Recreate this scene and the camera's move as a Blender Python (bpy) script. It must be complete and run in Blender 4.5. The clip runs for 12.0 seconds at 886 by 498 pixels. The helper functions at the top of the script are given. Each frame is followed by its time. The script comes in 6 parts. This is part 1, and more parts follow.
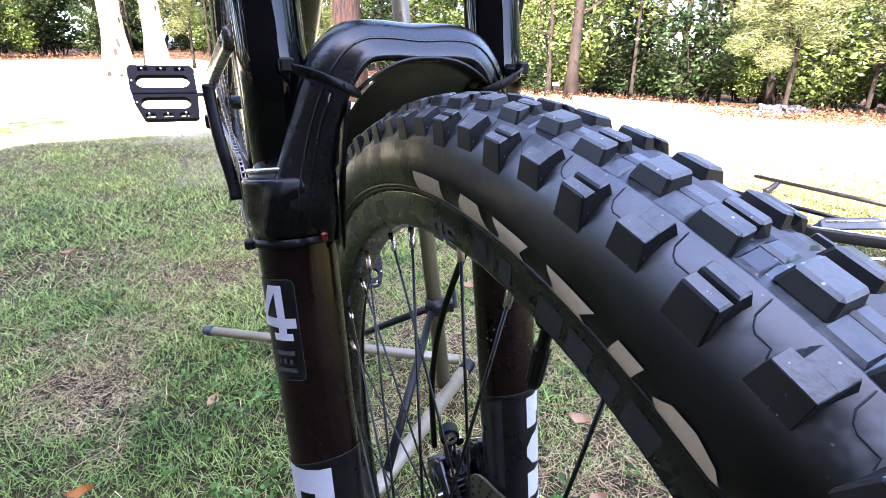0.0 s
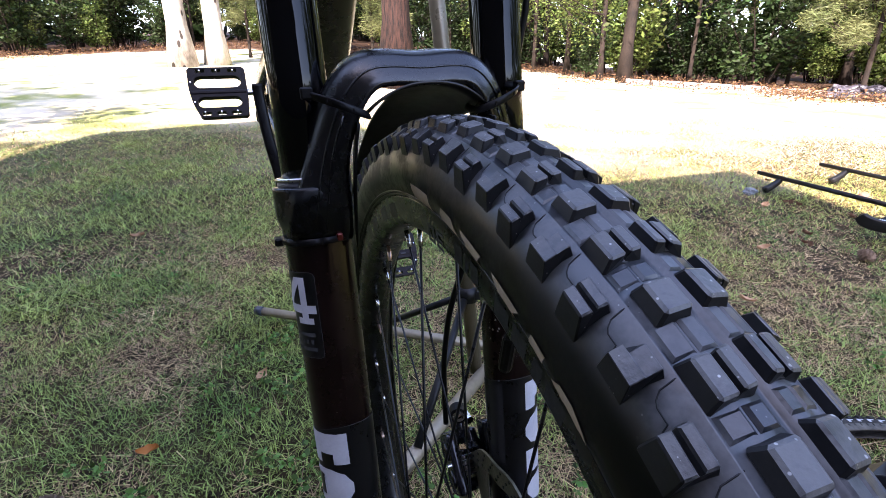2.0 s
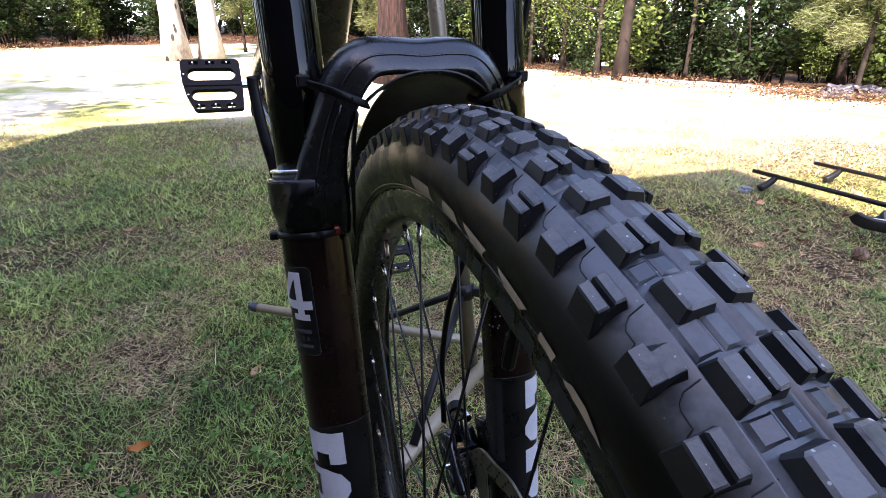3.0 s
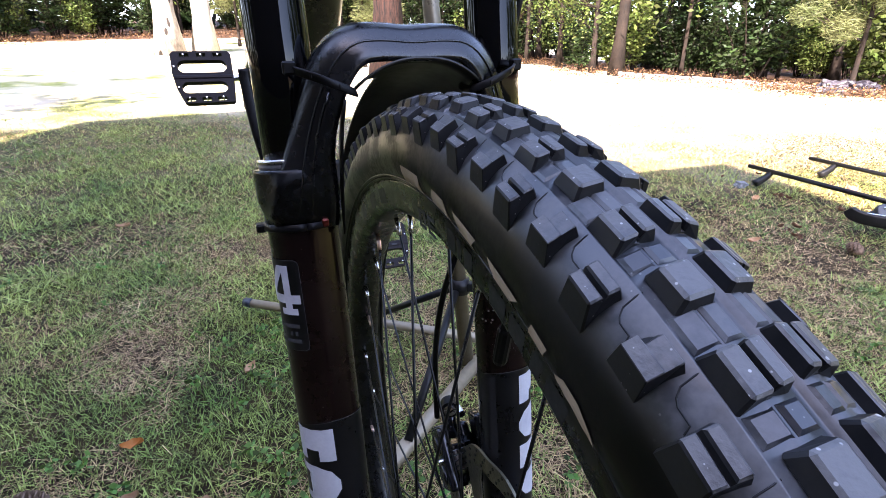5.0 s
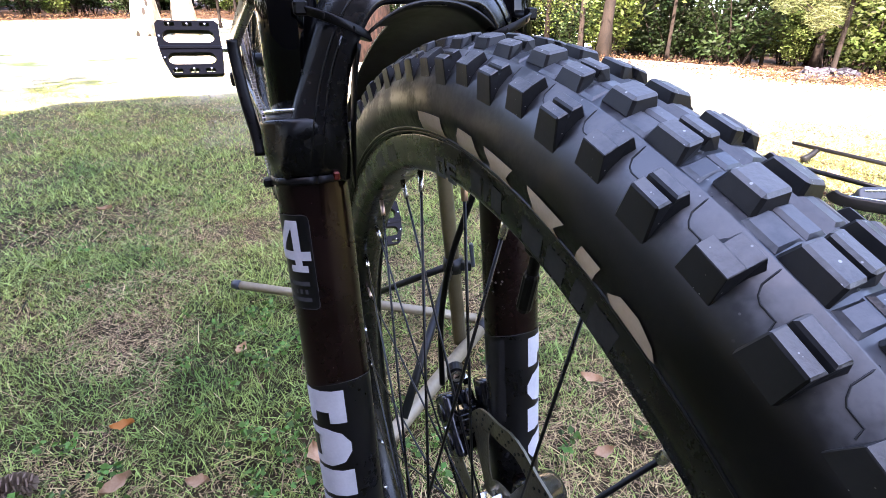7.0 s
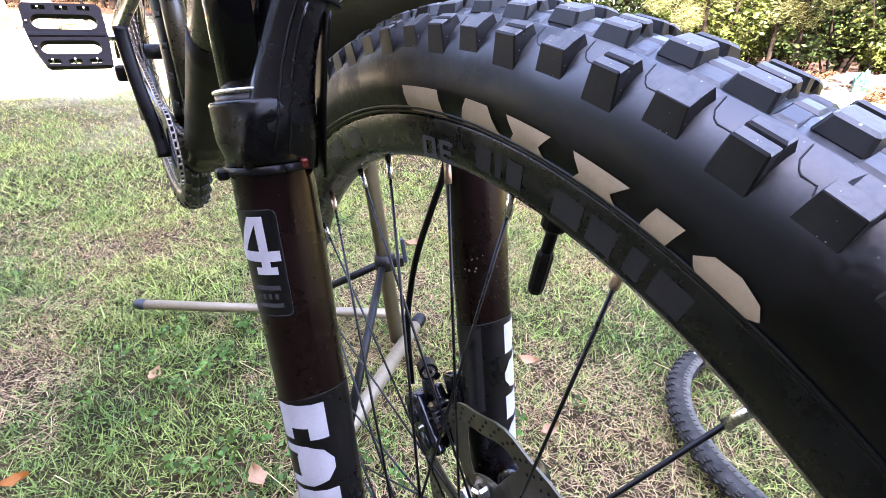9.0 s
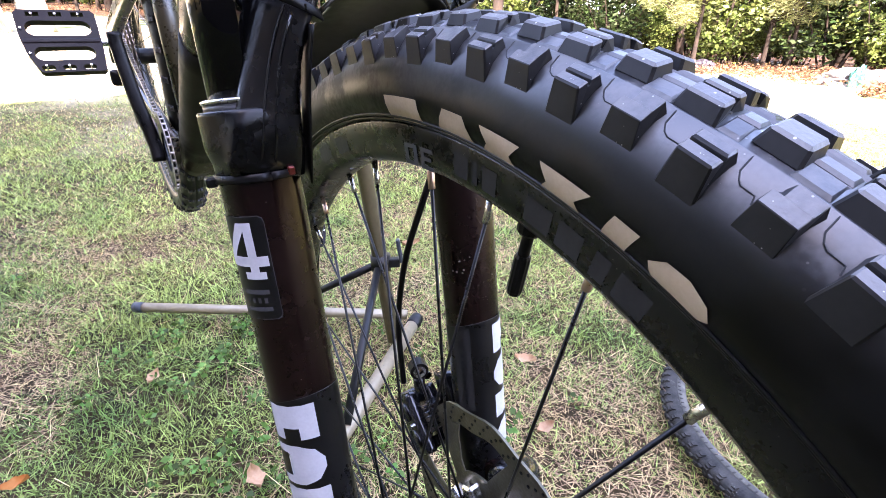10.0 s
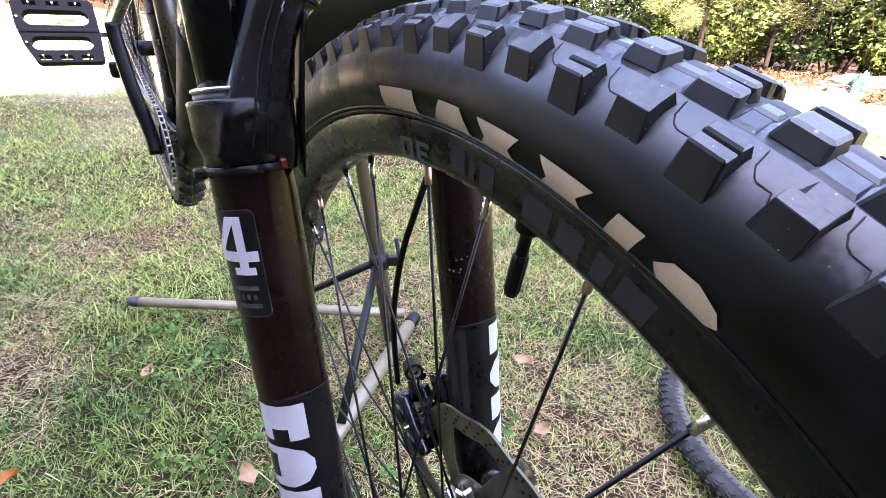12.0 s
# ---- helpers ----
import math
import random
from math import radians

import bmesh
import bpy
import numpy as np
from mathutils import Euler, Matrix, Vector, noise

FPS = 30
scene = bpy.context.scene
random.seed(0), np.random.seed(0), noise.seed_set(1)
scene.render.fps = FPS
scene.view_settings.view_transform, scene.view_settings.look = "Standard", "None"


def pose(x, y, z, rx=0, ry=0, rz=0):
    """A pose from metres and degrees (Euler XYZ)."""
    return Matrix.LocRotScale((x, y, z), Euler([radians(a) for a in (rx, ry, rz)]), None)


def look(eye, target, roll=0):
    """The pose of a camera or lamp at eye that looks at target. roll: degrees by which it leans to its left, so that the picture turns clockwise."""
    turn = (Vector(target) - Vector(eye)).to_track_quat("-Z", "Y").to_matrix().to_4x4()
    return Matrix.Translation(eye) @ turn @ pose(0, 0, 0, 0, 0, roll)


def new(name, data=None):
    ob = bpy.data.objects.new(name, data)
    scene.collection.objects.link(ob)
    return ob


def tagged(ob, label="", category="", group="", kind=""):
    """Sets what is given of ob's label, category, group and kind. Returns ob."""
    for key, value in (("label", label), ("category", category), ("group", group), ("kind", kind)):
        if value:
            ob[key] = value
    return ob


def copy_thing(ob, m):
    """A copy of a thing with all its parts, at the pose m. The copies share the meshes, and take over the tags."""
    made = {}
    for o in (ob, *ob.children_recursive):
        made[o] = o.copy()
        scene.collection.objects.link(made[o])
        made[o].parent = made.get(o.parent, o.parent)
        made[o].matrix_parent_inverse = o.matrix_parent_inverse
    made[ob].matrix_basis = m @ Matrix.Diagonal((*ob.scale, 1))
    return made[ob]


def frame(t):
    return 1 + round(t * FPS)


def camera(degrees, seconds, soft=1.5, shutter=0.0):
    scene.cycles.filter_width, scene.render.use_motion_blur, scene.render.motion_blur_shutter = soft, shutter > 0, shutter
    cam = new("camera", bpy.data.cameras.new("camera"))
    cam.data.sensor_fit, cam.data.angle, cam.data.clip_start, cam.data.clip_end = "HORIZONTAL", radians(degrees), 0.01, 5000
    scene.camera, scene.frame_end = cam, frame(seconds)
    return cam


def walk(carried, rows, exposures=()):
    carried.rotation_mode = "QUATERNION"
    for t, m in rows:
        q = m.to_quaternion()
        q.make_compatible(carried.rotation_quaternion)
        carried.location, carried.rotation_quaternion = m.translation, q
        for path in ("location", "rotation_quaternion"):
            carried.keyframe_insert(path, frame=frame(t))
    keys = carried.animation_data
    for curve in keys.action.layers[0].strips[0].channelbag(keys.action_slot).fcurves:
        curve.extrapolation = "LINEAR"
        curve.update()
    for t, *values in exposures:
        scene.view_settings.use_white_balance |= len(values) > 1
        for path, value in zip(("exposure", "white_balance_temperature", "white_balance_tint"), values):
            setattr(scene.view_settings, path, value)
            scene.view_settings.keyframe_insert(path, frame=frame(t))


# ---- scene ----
cam = camera(86.5, 12.0, soft=0.6)
PATH = [
    (0, (0.0000, 0.0000, 0.7370), (-0.0007, 0.9504, 0.4261), 0.77),
    (0.5, (0.0342, -0.0147, 0.7529), (-0.0030, 0.9315, 0.4315), 1.00),
    (1, (0.0422, -0.0271, 0.7560), (-0.0338, 0.9132, 0.4242), 0.56),
    (1.5, (0.0349, -0.0340, 0.7583), (-0.0589, 0.9034, 0.4228), -0.05),
    (2, (0.0299, -0.0311, 0.7571), (-0.0670, 0.9047, 0.4180), -0.15),
    (2.5, (0.0287, -0.0294, 0.7574), (-0.0639, 0.9057, 0.4154), -0.00),
    (3, (0.0260, -0.0241, 0.7529), (-0.0606, 0.9105, 0.4077), 0.32),
    (5, (0.0286, -0.0181, 0.7487), (-0.0500, 0.9140, 0.3950), 0.41),
    (5.5, (0.0285, -0.0215, 0.7492), (-0.0484, 0.9098, 0.3931), 0.25),
    (6, (0.0284, -0.0225, 0.7438), (-0.0479, 0.9063, 0.3810), 0.33),
    (6.5, (0.0177, -0.0205, 0.7352), (-0.0538, 0.9035, 0.3597), 0.77),
    (6.7, (0.0171, -0.0213, 0.7320), (-0.0503, 0.9014, 0.3525), 0.83),
    (8.3, (-0.0306, -0.0066, 0.7162), (0.0710, 0.9153, 0.3423), 1.07),
    (8.5, (-0.0293, -0.0057, 0.7149), (0.0849, 0.9136, 0.3382), 0.92),
    (9, (-0.0288, -0.0044, 0.7156), (0.1045, 0.9102, 0.3337), 0.88),
    (9.5, (-0.0225, -0.0074, 0.7183), (0.1172, 0.9051, 0.3338), 0.64),
    (10, (-0.0215, -0.0111, 0.7205), (0.1138, 0.9024, 0.3370), 0.30),
    (10.5, (-0.0175, -0.0127, 0.7227), (0.1146, 0.9027, 0.3426), 0.21),
    (11, (-0.0164, -0.0140, 0.7236), (0.1179, 0.9017, 0.3451), 0.44),
    (11.5, (-0.0182, -0.0098, 0.7197), (0.1189, 0.9052, 0.3402), 0.85),
    (12, (-0.0184, -0.0041, 0.7167), (0.1176, 0.9088, 0.3320), 1.30),
]
EXPOSURES = [(0.0, 4.12, 6600, 28), (0.5, 3.52, 6600, 28), (1.0, 3.02, 6600, 28), (3.0, 2.95, 6850, 28), (5.0, 3.32, 6850, 28), (6.0, 3.30, 6850, 28), (6.7, 3.60, 6900, 29), (8.3, 4.52, 7200, 33), (11.0, 4.40, 7200, 33), (12.0, 4.38, 7200, 33)]
walk(cam, [(t, look(eye, target, roll)) for t, eye, target, roll in PATH], EXPOSURES)

# ---- daylight: a high sun from behind and to the side of the camera, blue sky ----
SUN_FROM = Vector((-0.19, -0.72, 0.66)).normalized()
world = bpy.data.worlds.new("sky")
scene.world = world
world.use_nodes = True
sky = world.node_tree.nodes.new("ShaderNodeTexSky")
sky.sky_type = "NISHITA"
sky.sun_disc = False
sky.sun_elevation = math.asin(SUN_FROM.z)
sky.sun_rotation = math.atan2(SUN_FROM.x, SUN_FROM.y)
background = world.node_tree.nodes["Background"]
background.inputs["Strength"].default_value = 0.15
world.node_tree.links.new(sky.outputs["Color"], background.inputs["Color"])
sun_data = bpy.data.lights.new("sun", "SUN")
sun_data.energy, sun_data.angle, sun_data.color = 4.5, radians(0.5), (1.0, 0.95, 0.86)
sun = new("sun", sun_data)
sun.matrix_world = look(SUN_FROM * 30, (0, 0, 0))


# ---- materials ----
def material(name, colour, rough=0.6, metal=0.0, second=None, scale=20.0, bump=0.0, bump_scale=None, coat=0.0, random_tint=0.0, spots=None, spot_scale=400.0, spot_cut=0.7, spec=0.5, detail=6.0, rough_var=0.1, bump_dist=0.002, span_at=(0.5, 0.95), grain=1.0):
    """A noisy two-scale surface: base colour to second colour by coarse and fine noise, with relief and an optional layer of specks."""
    mat = bpy.data.materials.new(name)
    mat.use_nodes = True
    tree = mat.node_tree
    n, l = tree.nodes, tree.links
    bsdf = n["Principled BSDF"]
    bsdf.inputs["Metallic"].default_value = metal
    bsdf.inputs["Coat Weight"].default_value = coat
    bsdf.inputs["Coat Roughness"].default_value = 0.12
    bsdf.inputs["Specular IOR Level"].default_value = spec
    where = n.new("ShaderNodeTexCoord").outputs["Object"]
    if grain != 1.0:
        drawn = n.new("ShaderNodeMapping")
        drawn.inputs["Scale"].default_value = (1, 1, grain)
        l.new(where, drawn.inputs["Vector"])
        where = drawn.outputs["Vector"]
    coarse = n.new("ShaderNodeTexNoise")
    coarse.inputs["Scale"].default_value = scale
    coarse.inputs["Detail"].default_value = detail
    fine = n.new("ShaderNodeTexNoise")
    fine.inputs["Scale"].default_value = scale * 9
    fine.inputs["Detail"].default_value = 3.0
    for tex in (coarse, fine):
        l.new(where, tex.inputs["Vector"])
    both = n.new("ShaderNodeMath")
    both.operation = "MULTIPLY_ADD"
    l.new(fine.outputs["Fac"], both.inputs[0])
    both.inputs[1].default_value = 0.45
    l.new(coarse.outputs["Fac"], both.inputs[2])
    ramp = n.new("ShaderNodeMapRange")
    ramp.inputs["From Min"].default_value, ramp.inputs["From Max"].default_value = span_at
    l.new(both.outputs[0], ramp.inputs["Value"])
    mix = n.new("ShaderNodeMix")
    mix.data_type = "RGBA"
    mix.inputs["A"].default_value = (*colour, 1)
    mix.inputs["B"].default_value = (*(second or colour), 1)
    l.new(ramp.outputs["Result"], mix.inputs["Factor"])
    out = mix.outputs["Result"]
    if random_tint:
        info = n.new("ShaderNodeObjectInfo")
        hsv = n.new("ShaderNodeHueSaturation")
        span = n.new("ShaderNodeMapRange")
        span.inputs["To Min"].default_value, span.inputs["To Max"].default_value = 1 - random_tint, 1 + random_tint
        l.new(info.outputs["Random"], span.inputs["Value"])
        l.new(span.outputs["Result"], hsv.inputs["Value"])
        l.new(out, hsv.inputs["Color"])
        out = hsv.outputs["Color"]
    if spots:
        dots = n.new("ShaderNodeTexVoronoi")
        dots.inputs["Scale"].default_value = spot_scale
        l.new(where, dots.inputs["Vector"])
        patchy = n.new("ShaderNodeTexNoise")
        patchy.inputs["Scale"].default_value = spot_scale * 0.12
        l.new(where, patchy.inputs["Vector"])
        size = n.new("ShaderNodeMath")
        size.operation = "MULTIPLY_ADD"
        l.new(patchy.outputs["Fac"], size.inputs[0])
        size.inputs[1].default_value = 1.1
        l.new(dots.outputs["Distance"], size.inputs[2])
        size.inputs[1].default_value = -0.9
        cut = n.new("ShaderNodeMapRange")
        cut.inputs["From Min"].default_value, cut.inputs["From Max"].default_value = spot_cut - 1.0, spot_cut - 1.06
        l.new(size.outputs[0], cut.inputs["Value"])
        over = n.new("ShaderNodeMix")
        over.data_type = "RGBA"
        l.new(cut.outputs["Result"], over.inputs["Factor"])
        l.new(out, over.inputs["A"])
        over.inputs["B"].default_value = (*spots, 1)
        out = over.outputs["Result"]
    l.new(out, bsdf.inputs["Base Color"])
    gloss = n.new("ShaderNodeMapRange")
    gloss.inputs["To Min"].default_value, gloss.inputs["To Max"].default_value = max(0.02, rough - rough_var), min(1.0, rough + rough_var)
    l.new(ramp.outputs["Result"], gloss.inputs["Value"])
    l.new(gloss.outputs["Result"], bsdf.inputs["Roughness"])
    if bump:
        relief = n.new("ShaderNodeTexNoise")
        relief.inputs["Scale"].default_value = bump_scale or scale * 6
        relief.inputs["Detail"].default_value = 5.0
        l.new(where, relief.inputs["Vector"])
        node = n.new("ShaderNodeBump")
        node.inputs["Strength"].default_value = bump
        node.inputs["Distance"].default_value = bump_dist
        l.new(relief.outputs["Fac"], node.inputs["Height"])
        l.new(node.outputs["Normal"], bsdf.inputs["Normal"])
    return mat


RUBBER = material("black tyre rubber", (0.0009, 0.0009, 0.0010), 0.40, second=(0.0020, 0.0020, 0.0022), scale=30, bump=0.1, bump_scale=1500, bump_dist=0.0001, spots=(0.16, 0.155, 0.14), spot_scale=420, spot_cut=0.55, spec=0.33)
TREAD_CAP = material("dusty tread rubber with sky sheen", (0.011, 0.0120, 0.0145), 0.42, second=(0.062, 0.060, 0.060), scale=45, bump=0.5, bump_scale=420, bump_dist=0.0003, span_at=(0.63, 0.84), spots=(0.16, 0.155, 0.14), spot_scale=420, spot_cut=0.60, spec=0.8)


def tyre_material():
    """Dusty grey tread, its sky sheen put into the colour, that fades down the shoulder into black sidewall."""
    mat = TREAD_CAP.copy()
    mat.name = "tyre rubber"
    tree = mat.node_tree
    n, l = tree.nodes, tree.links
    bsdf = n["Principled BSDF"]
    cap = bsdf.inputs["Base Color"].links[0].from_socket
    place = n.new("ShaderNodeTexCoord").outputs["Object"]
    flat = n.new("ShaderNodeVectorMath")
    flat.operation = "MULTIPLY"
    flat.inputs[1].default_value = (0, 1, 1)
    l.new(place, flat.inputs[0])
    reach = n.new("ShaderNodeVectorMath")
    reach.operation = "LENGTH"
    l.new(flat.outputs["Vector"], reach.inputs[0])
    share = n.new("ShaderNodeMapRange")
    share.interpolation_type = "SMOOTHSTEP"
    share.inputs["From Min"].default_value, share.inputs["From Max"].default_value = 0.3490, 0.3635
    l.new(reach.outputs["Value"], share.inputs["Value"])
    mix = n.new("ShaderNodeMix")
    mix.data_type = "RGBA"
    mix.inputs["A"].default_value = (0.0010, 0.0010, 0.0011, 1)
    n["Bump"].inputs["Strength"].default_value = 0.12
    # colour grows paler with radius, painting the sheen of sky on the crown
    skin = n.new("ShaderNodeMapRange")
    skin.interpolation_type = "SMOOTHSTEP"
    skin.inputs["From Min"].default_value, skin.inputs["From Max"].default_value = 0.3525, 0.3645
    l.new(reach.outputs["Value"], skin.inputs["Value"])
    l.new(skin.outputs["Result"], mix.inputs["Factor"])
    l.new(cap, mix.inputs["B"])
    l.new(mix.outputs["Result"], bsdf.inputs["Base Color"])
    gloss = n.new("ShaderNodeMapRange")
    gloss.inputs["To Min"].default_value, gloss.inputs["To Max"].default_value = 0.24, 0.90
    l.new(share.outputs["Result"], gloss.inputs["Value"])
    l.new(gloss.outputs["Result"], bsdf.inputs["Specular IOR Level"])
    return mat


TYRE_MAT = tyre_material()
# knob tops: real scuffs and dust, plus sky light painted as a paler colour
TREAD = material("scuffed tread rubber, sky light put in", (0.0100, 0.0105, 0.0122), 0.44, second=(0.078, 0.074, 0.070), scale=60, bump=0.8, bump_scale=380, bump_dist=0.0004, span_at=(0.50, 0.82), random_tint=0.2, spots=(0.36, 0.35, 0.33), spot_scale=380, spot_cut=0.72, spec=0.8)
# the same rubber painted darker, for the shade on the knobs' sides
KNOB_SIDE = material("tread rubber, side shade put in", (0.0082, 0.0080, 0.0082), 0.42, second=(0.0175, 0.0168, 0.0165), scale=60, bump=0.2, bump_scale=900, bump_dist=0.0001, spots=(0.28, 0.27, 0.25), spot_scale=420, spot_cut=0.57, spec=0.26)
MARK = material("cream printed rubber", (0.50, 0.37, 0.25), 0.55, second=(0.42, 0.31, 0.20), scale=80)
RIM_MAT = material("satin black rim alloy", (0.0032, 0.0032, 0.0032), 0.28, second=(0.0055, 0.0055, 0.0052), scale=60, spots=(0.25, 0.24, 0.20), spot_scale=500, spot_cut=0.52, spec=0.35)
GREY_MARK = material("dark grey print", (0.026, 0.025, 0.025), 0.45, second=(0.019, 0.018, 0.018), scale=50, spec=0.2)
PALE_GREY_MARK = material("light grey print", (0.06, 0.06, 0.062), 0.5, second=(0.045, 0.045, 0.047), scale=50, spec=0.2)
WHITE_MARK = material("off-white print", (0.50, 0.49, 0.51), 0.45, second=(0.42, 0.41, 0.43), scale=60)
FORK_MAT = material("satin dark brown anodised paint", (0.0090, 0.0036, 0.0030), 0.27, metal=0.35, second=(0.0140, 0.0056, 0.0046), scale=25, spots=(0.3, 0.28, 0.25), spot_scale=260, spot_cut=0.515, spec=0.35)
FORK_LOW = material("black fork band", (0.0035, 0.0033, 0.0035), 0.34, second=(0.006, 0.0055, 0.0055), scale=25, spec=0.35)
STANCHION = material("polished black anodised tube", (0.0008, 0.0008, 0.0012), 0.035, second=(0.0012, 0.0012, 0.0016), scale=20, rough_var=0.01, spec=0.3)
PLASTIC = material("black plastic", (0.0035, 0.003, 0.003), 0.36, second=(0.006, 0.0055, 0.0055), scale=60, spec=0.16)
FENDER_MAT = material("flexible black plastic sheet", (0.009, 0.0075, 0.005), 0.36, second=(0.015, 0.0125, 0.008), scale=18, spots=(0.25, 0.22, 0.16), spot_scale=300, spot_cut=0.51, spec=0.4)
SPOKE_MAT = material("black spoke wire", (0.005, 0.005, 0.006), 0.32, scale=50, spec=0.35)
ALLOY = material("bright alloy", (0.72, 0.71, 0.69), 0.25, metal=1.0, second=(0.6, 0.59, 0.57), scale=40)
COPPER = material("copper-coloured nipple alloy", (0.75, 0.52, 0.40), 0.35, metal=0.8, scale=60)
ROTOR_MAT = material("brushed rotor steel", (0.15, 0.135, 0.088), 0.42, metal=0.75, second=(0.105, 0.095, 0.066), scale=50, bump=0.2)
STAND_POLE = material("bronze stand pole", (0.17, 0.14, 0.088), 0.36, metal=0.4, second=(0.13, 0.105, 0.065), scale=12, bump=0.1)
FRAME_MAT = material("olive bronze frame paint", (0.019, 0.0142, 0.0072), 0.28, second=(0.029, 0.0220, 0.0115), scale=15, coat=0.15)
CHAIN_MAT = material("chain steel", (0.42, 0.38, 0.34), 0.35, metal=0.9, second=(0.25, 0.2, 0.18), scale=80)
STAND_MAT = material("champagne stand tube", (0.29, 0.235, 0.155), 0.42, metal=0.3, second=(0.22, 0.175, 0.115), scale=12, bump=0.1, spots=(0.12, 0.11, 0.09), spot_scale=60, spot_cut=0.54)
STAND_BLACK = material("black stand steel", (0.004, 0.004, 0.0045), 0.4, second=(0.008, 0.008, 0.008), scale=30, spec=0.25)
BLUE_GREY = material("blue-grey lever plastic", (0.02, 0.025, 0.036), 0.4, second=(0.03, 0.036, 0.046), scale=40)
CALLIPER_MAT = material("glossy black anodised calliper", (0.006, 0.006, 0.008), 0.16, second=(0.012, 0.012, 0.014), scale=120, spec=0.6)
ARCH_MAT = material("satin black magnesium paint", (0.0016, 0.0015, 0.0018), 0.25, second=(0.0030, 0.0028, 0.0032), scale=25, spots=(0.3, 0.28, 0.25), spot_scale=260, spot_cut=0.515, spec=0.62)
CUP_MAT = material("matt black magnesium paint", (0.0018, 0.0017, 0.0018), 0.28, second=(0.0030, 0.0028, 0.0030), scale=25, spots=(0.3, 0.28, 0.25), spot_scale=260, spot_cut=0.515, spec=0.26)
SEAL_GREY = material("grey seal rubber", (0.07, 0.07, 0.075), 0.45, second=(0.05, 0.05, 0.055), scale=60)
RED_MARK = material("red anodised clip", (0.16, 0.025, 0.015), 0.35, metal=0.5, scale=50)


# ---- mesh helpers ----
def part(name, bm, mat, parent, label="", smooth=False, at=None):
    """Links a bmesh as one mesh object under a thing or part."""
    mesh = bpy.data.meshes.new(name)
    bmesh.ops.recalc_face_normals(bm, faces=bm.faces)
    bm.to_mesh(mesh)
    bm.free()
    mesh.materials.append(mat)
    if smooth:
        mesh.polygons.foreach_set("use_smooth", [True] * len(mesh.polygons))
    ob = new(name, mesh)
    if parent:
        ob.parent = parent
    if at:
        ob.matrix_basis = at
    return tagged(ob, label)


def shared(name, mesh, parent, at):
    ob = new(name, mesh)
    ob.parent = parent
    ob.matrix_basis = at
    return ob


def thing(name, label, category, at=None, group=""):
    ob = new(name)
    ob.empty_display_size = 0.1
    if at:
        ob.matrix_world = at
    return tagged(ob, label, category, group)


def loft(bm, rings, close_ends=True, cyclic=False):
    """Skins a list of closed rings of points."""
    made = [[bm.verts.new(p) for p in ring] for ring in rings]
    pairs = list(zip(made, made[1:])) + ([(made[-1], made[0])] if cyclic else [])
    for a, b in pairs:
        for i in range(len(a)):
            j = (i + 1) % len(a)
            bm.faces.new((a[i], a[j], b[j], b[i]))
    if close_ends and not cyclic:
        bm.faces.new(made[0][::-1])
        bm.faces.new(made[-1])
    return bm


def along(points, section, side=Vector((0, 1, 0)), smooth=0):
    """Rings of a 2D section (u, v) carried along a line of points; v points along side. section may be a function of 0..1."""
    pts = [Vector(p) for p in points]
    for _ in range(smooth):
        more = [pts[0]]
        for a, b in zip(pts, pts[1:]):
            more += [a * 0.75 + b * 0.25, a * 0.25 + b * 0.75]
        pts = more + [pts[-1]]
    rings = []
    for i, p in enumerate(pts):
        ahead = (pts[min(i + 1, len(pts) - 1)] - pts[max(i - 1, 0)]).normalized()
        u = ahead.cross(side).normalized()
        v = u.cross(ahead).normalized()
        sec = section(i / (len(pts) - 1)) if callable(section) else section
        rings.append([p + u * a + v * b for a, b in sec])
    return rings


def circle(r, n=16, squash=1.0):
    return [(r * math.cos(math.tau * i / n), r * squash * math.sin(math.tau * i / n)) for i in range(n)]


def rounded(w, h, r, n=4):
    """A rounded rectangle section of half sizes w and h."""
    out = []
    for cx, cy, a0 in ((w - r, h - r, 0), (-w + r, h - r, 90), (-w + r, -h + r, 180), (w - r, -h + r, 270)):
        for i in range(n + 1):
            a = radians(a0 + 90 * i / n)
            out.append((cx + r * math.cos(a), cy + r * math.sin(a)))
    return out


def tube(points, r, n=12, smooth=0, side=None):
    side = side or Vector((0.31, 0.89, 0.33))
    return loft(bmesh.new(), along(points, circle(r, n), side, smooth))


def spin(profile, n=48, axis="x", bm=None):
    """Turns a closed (a, r) profile about the x axis."""
    bm = bm or bmesh.new()
    rings = []
    for i in range(n):
        c, s = math.cos(math.tau * i / n), math.sin(math.tau * i / n)
        rings.append([(a, -r * s, r * c) for a, r in profile])
    return loft(bm, rings, cyclic=True)


def block(bm, corners):
    """A six-sided block from eight corners, the lower four and the upper four in the same turn."""
    v = [bm.verts.new(c) for c in corners]
    for f in ((3, 2, 1, 0), (4, 5, 6, 7), (0, 1, 5, 4), (1, 2, 6, 5), (2, 3, 7, 6), (3, 0, 4, 7)):
        bm.faces.new([v[i] for i in f])
    return bm


def bevelled(size, r=0.002, seg=2, at=None):
    bm = bmesh.new()
    bmesh.ops.create_cube(bm, size=1.0)
    bmesh.ops.scale(bm, vec=size, verts=bm.verts)
    bmesh.ops.bevel(bm, geom=bm.edges[:], offset=r, segments=seg, affect="EDGES", profile=0.6)
    if at:
        bmesh.ops.transform(bm, matrix=at, verts=bm.verts)
    return bm


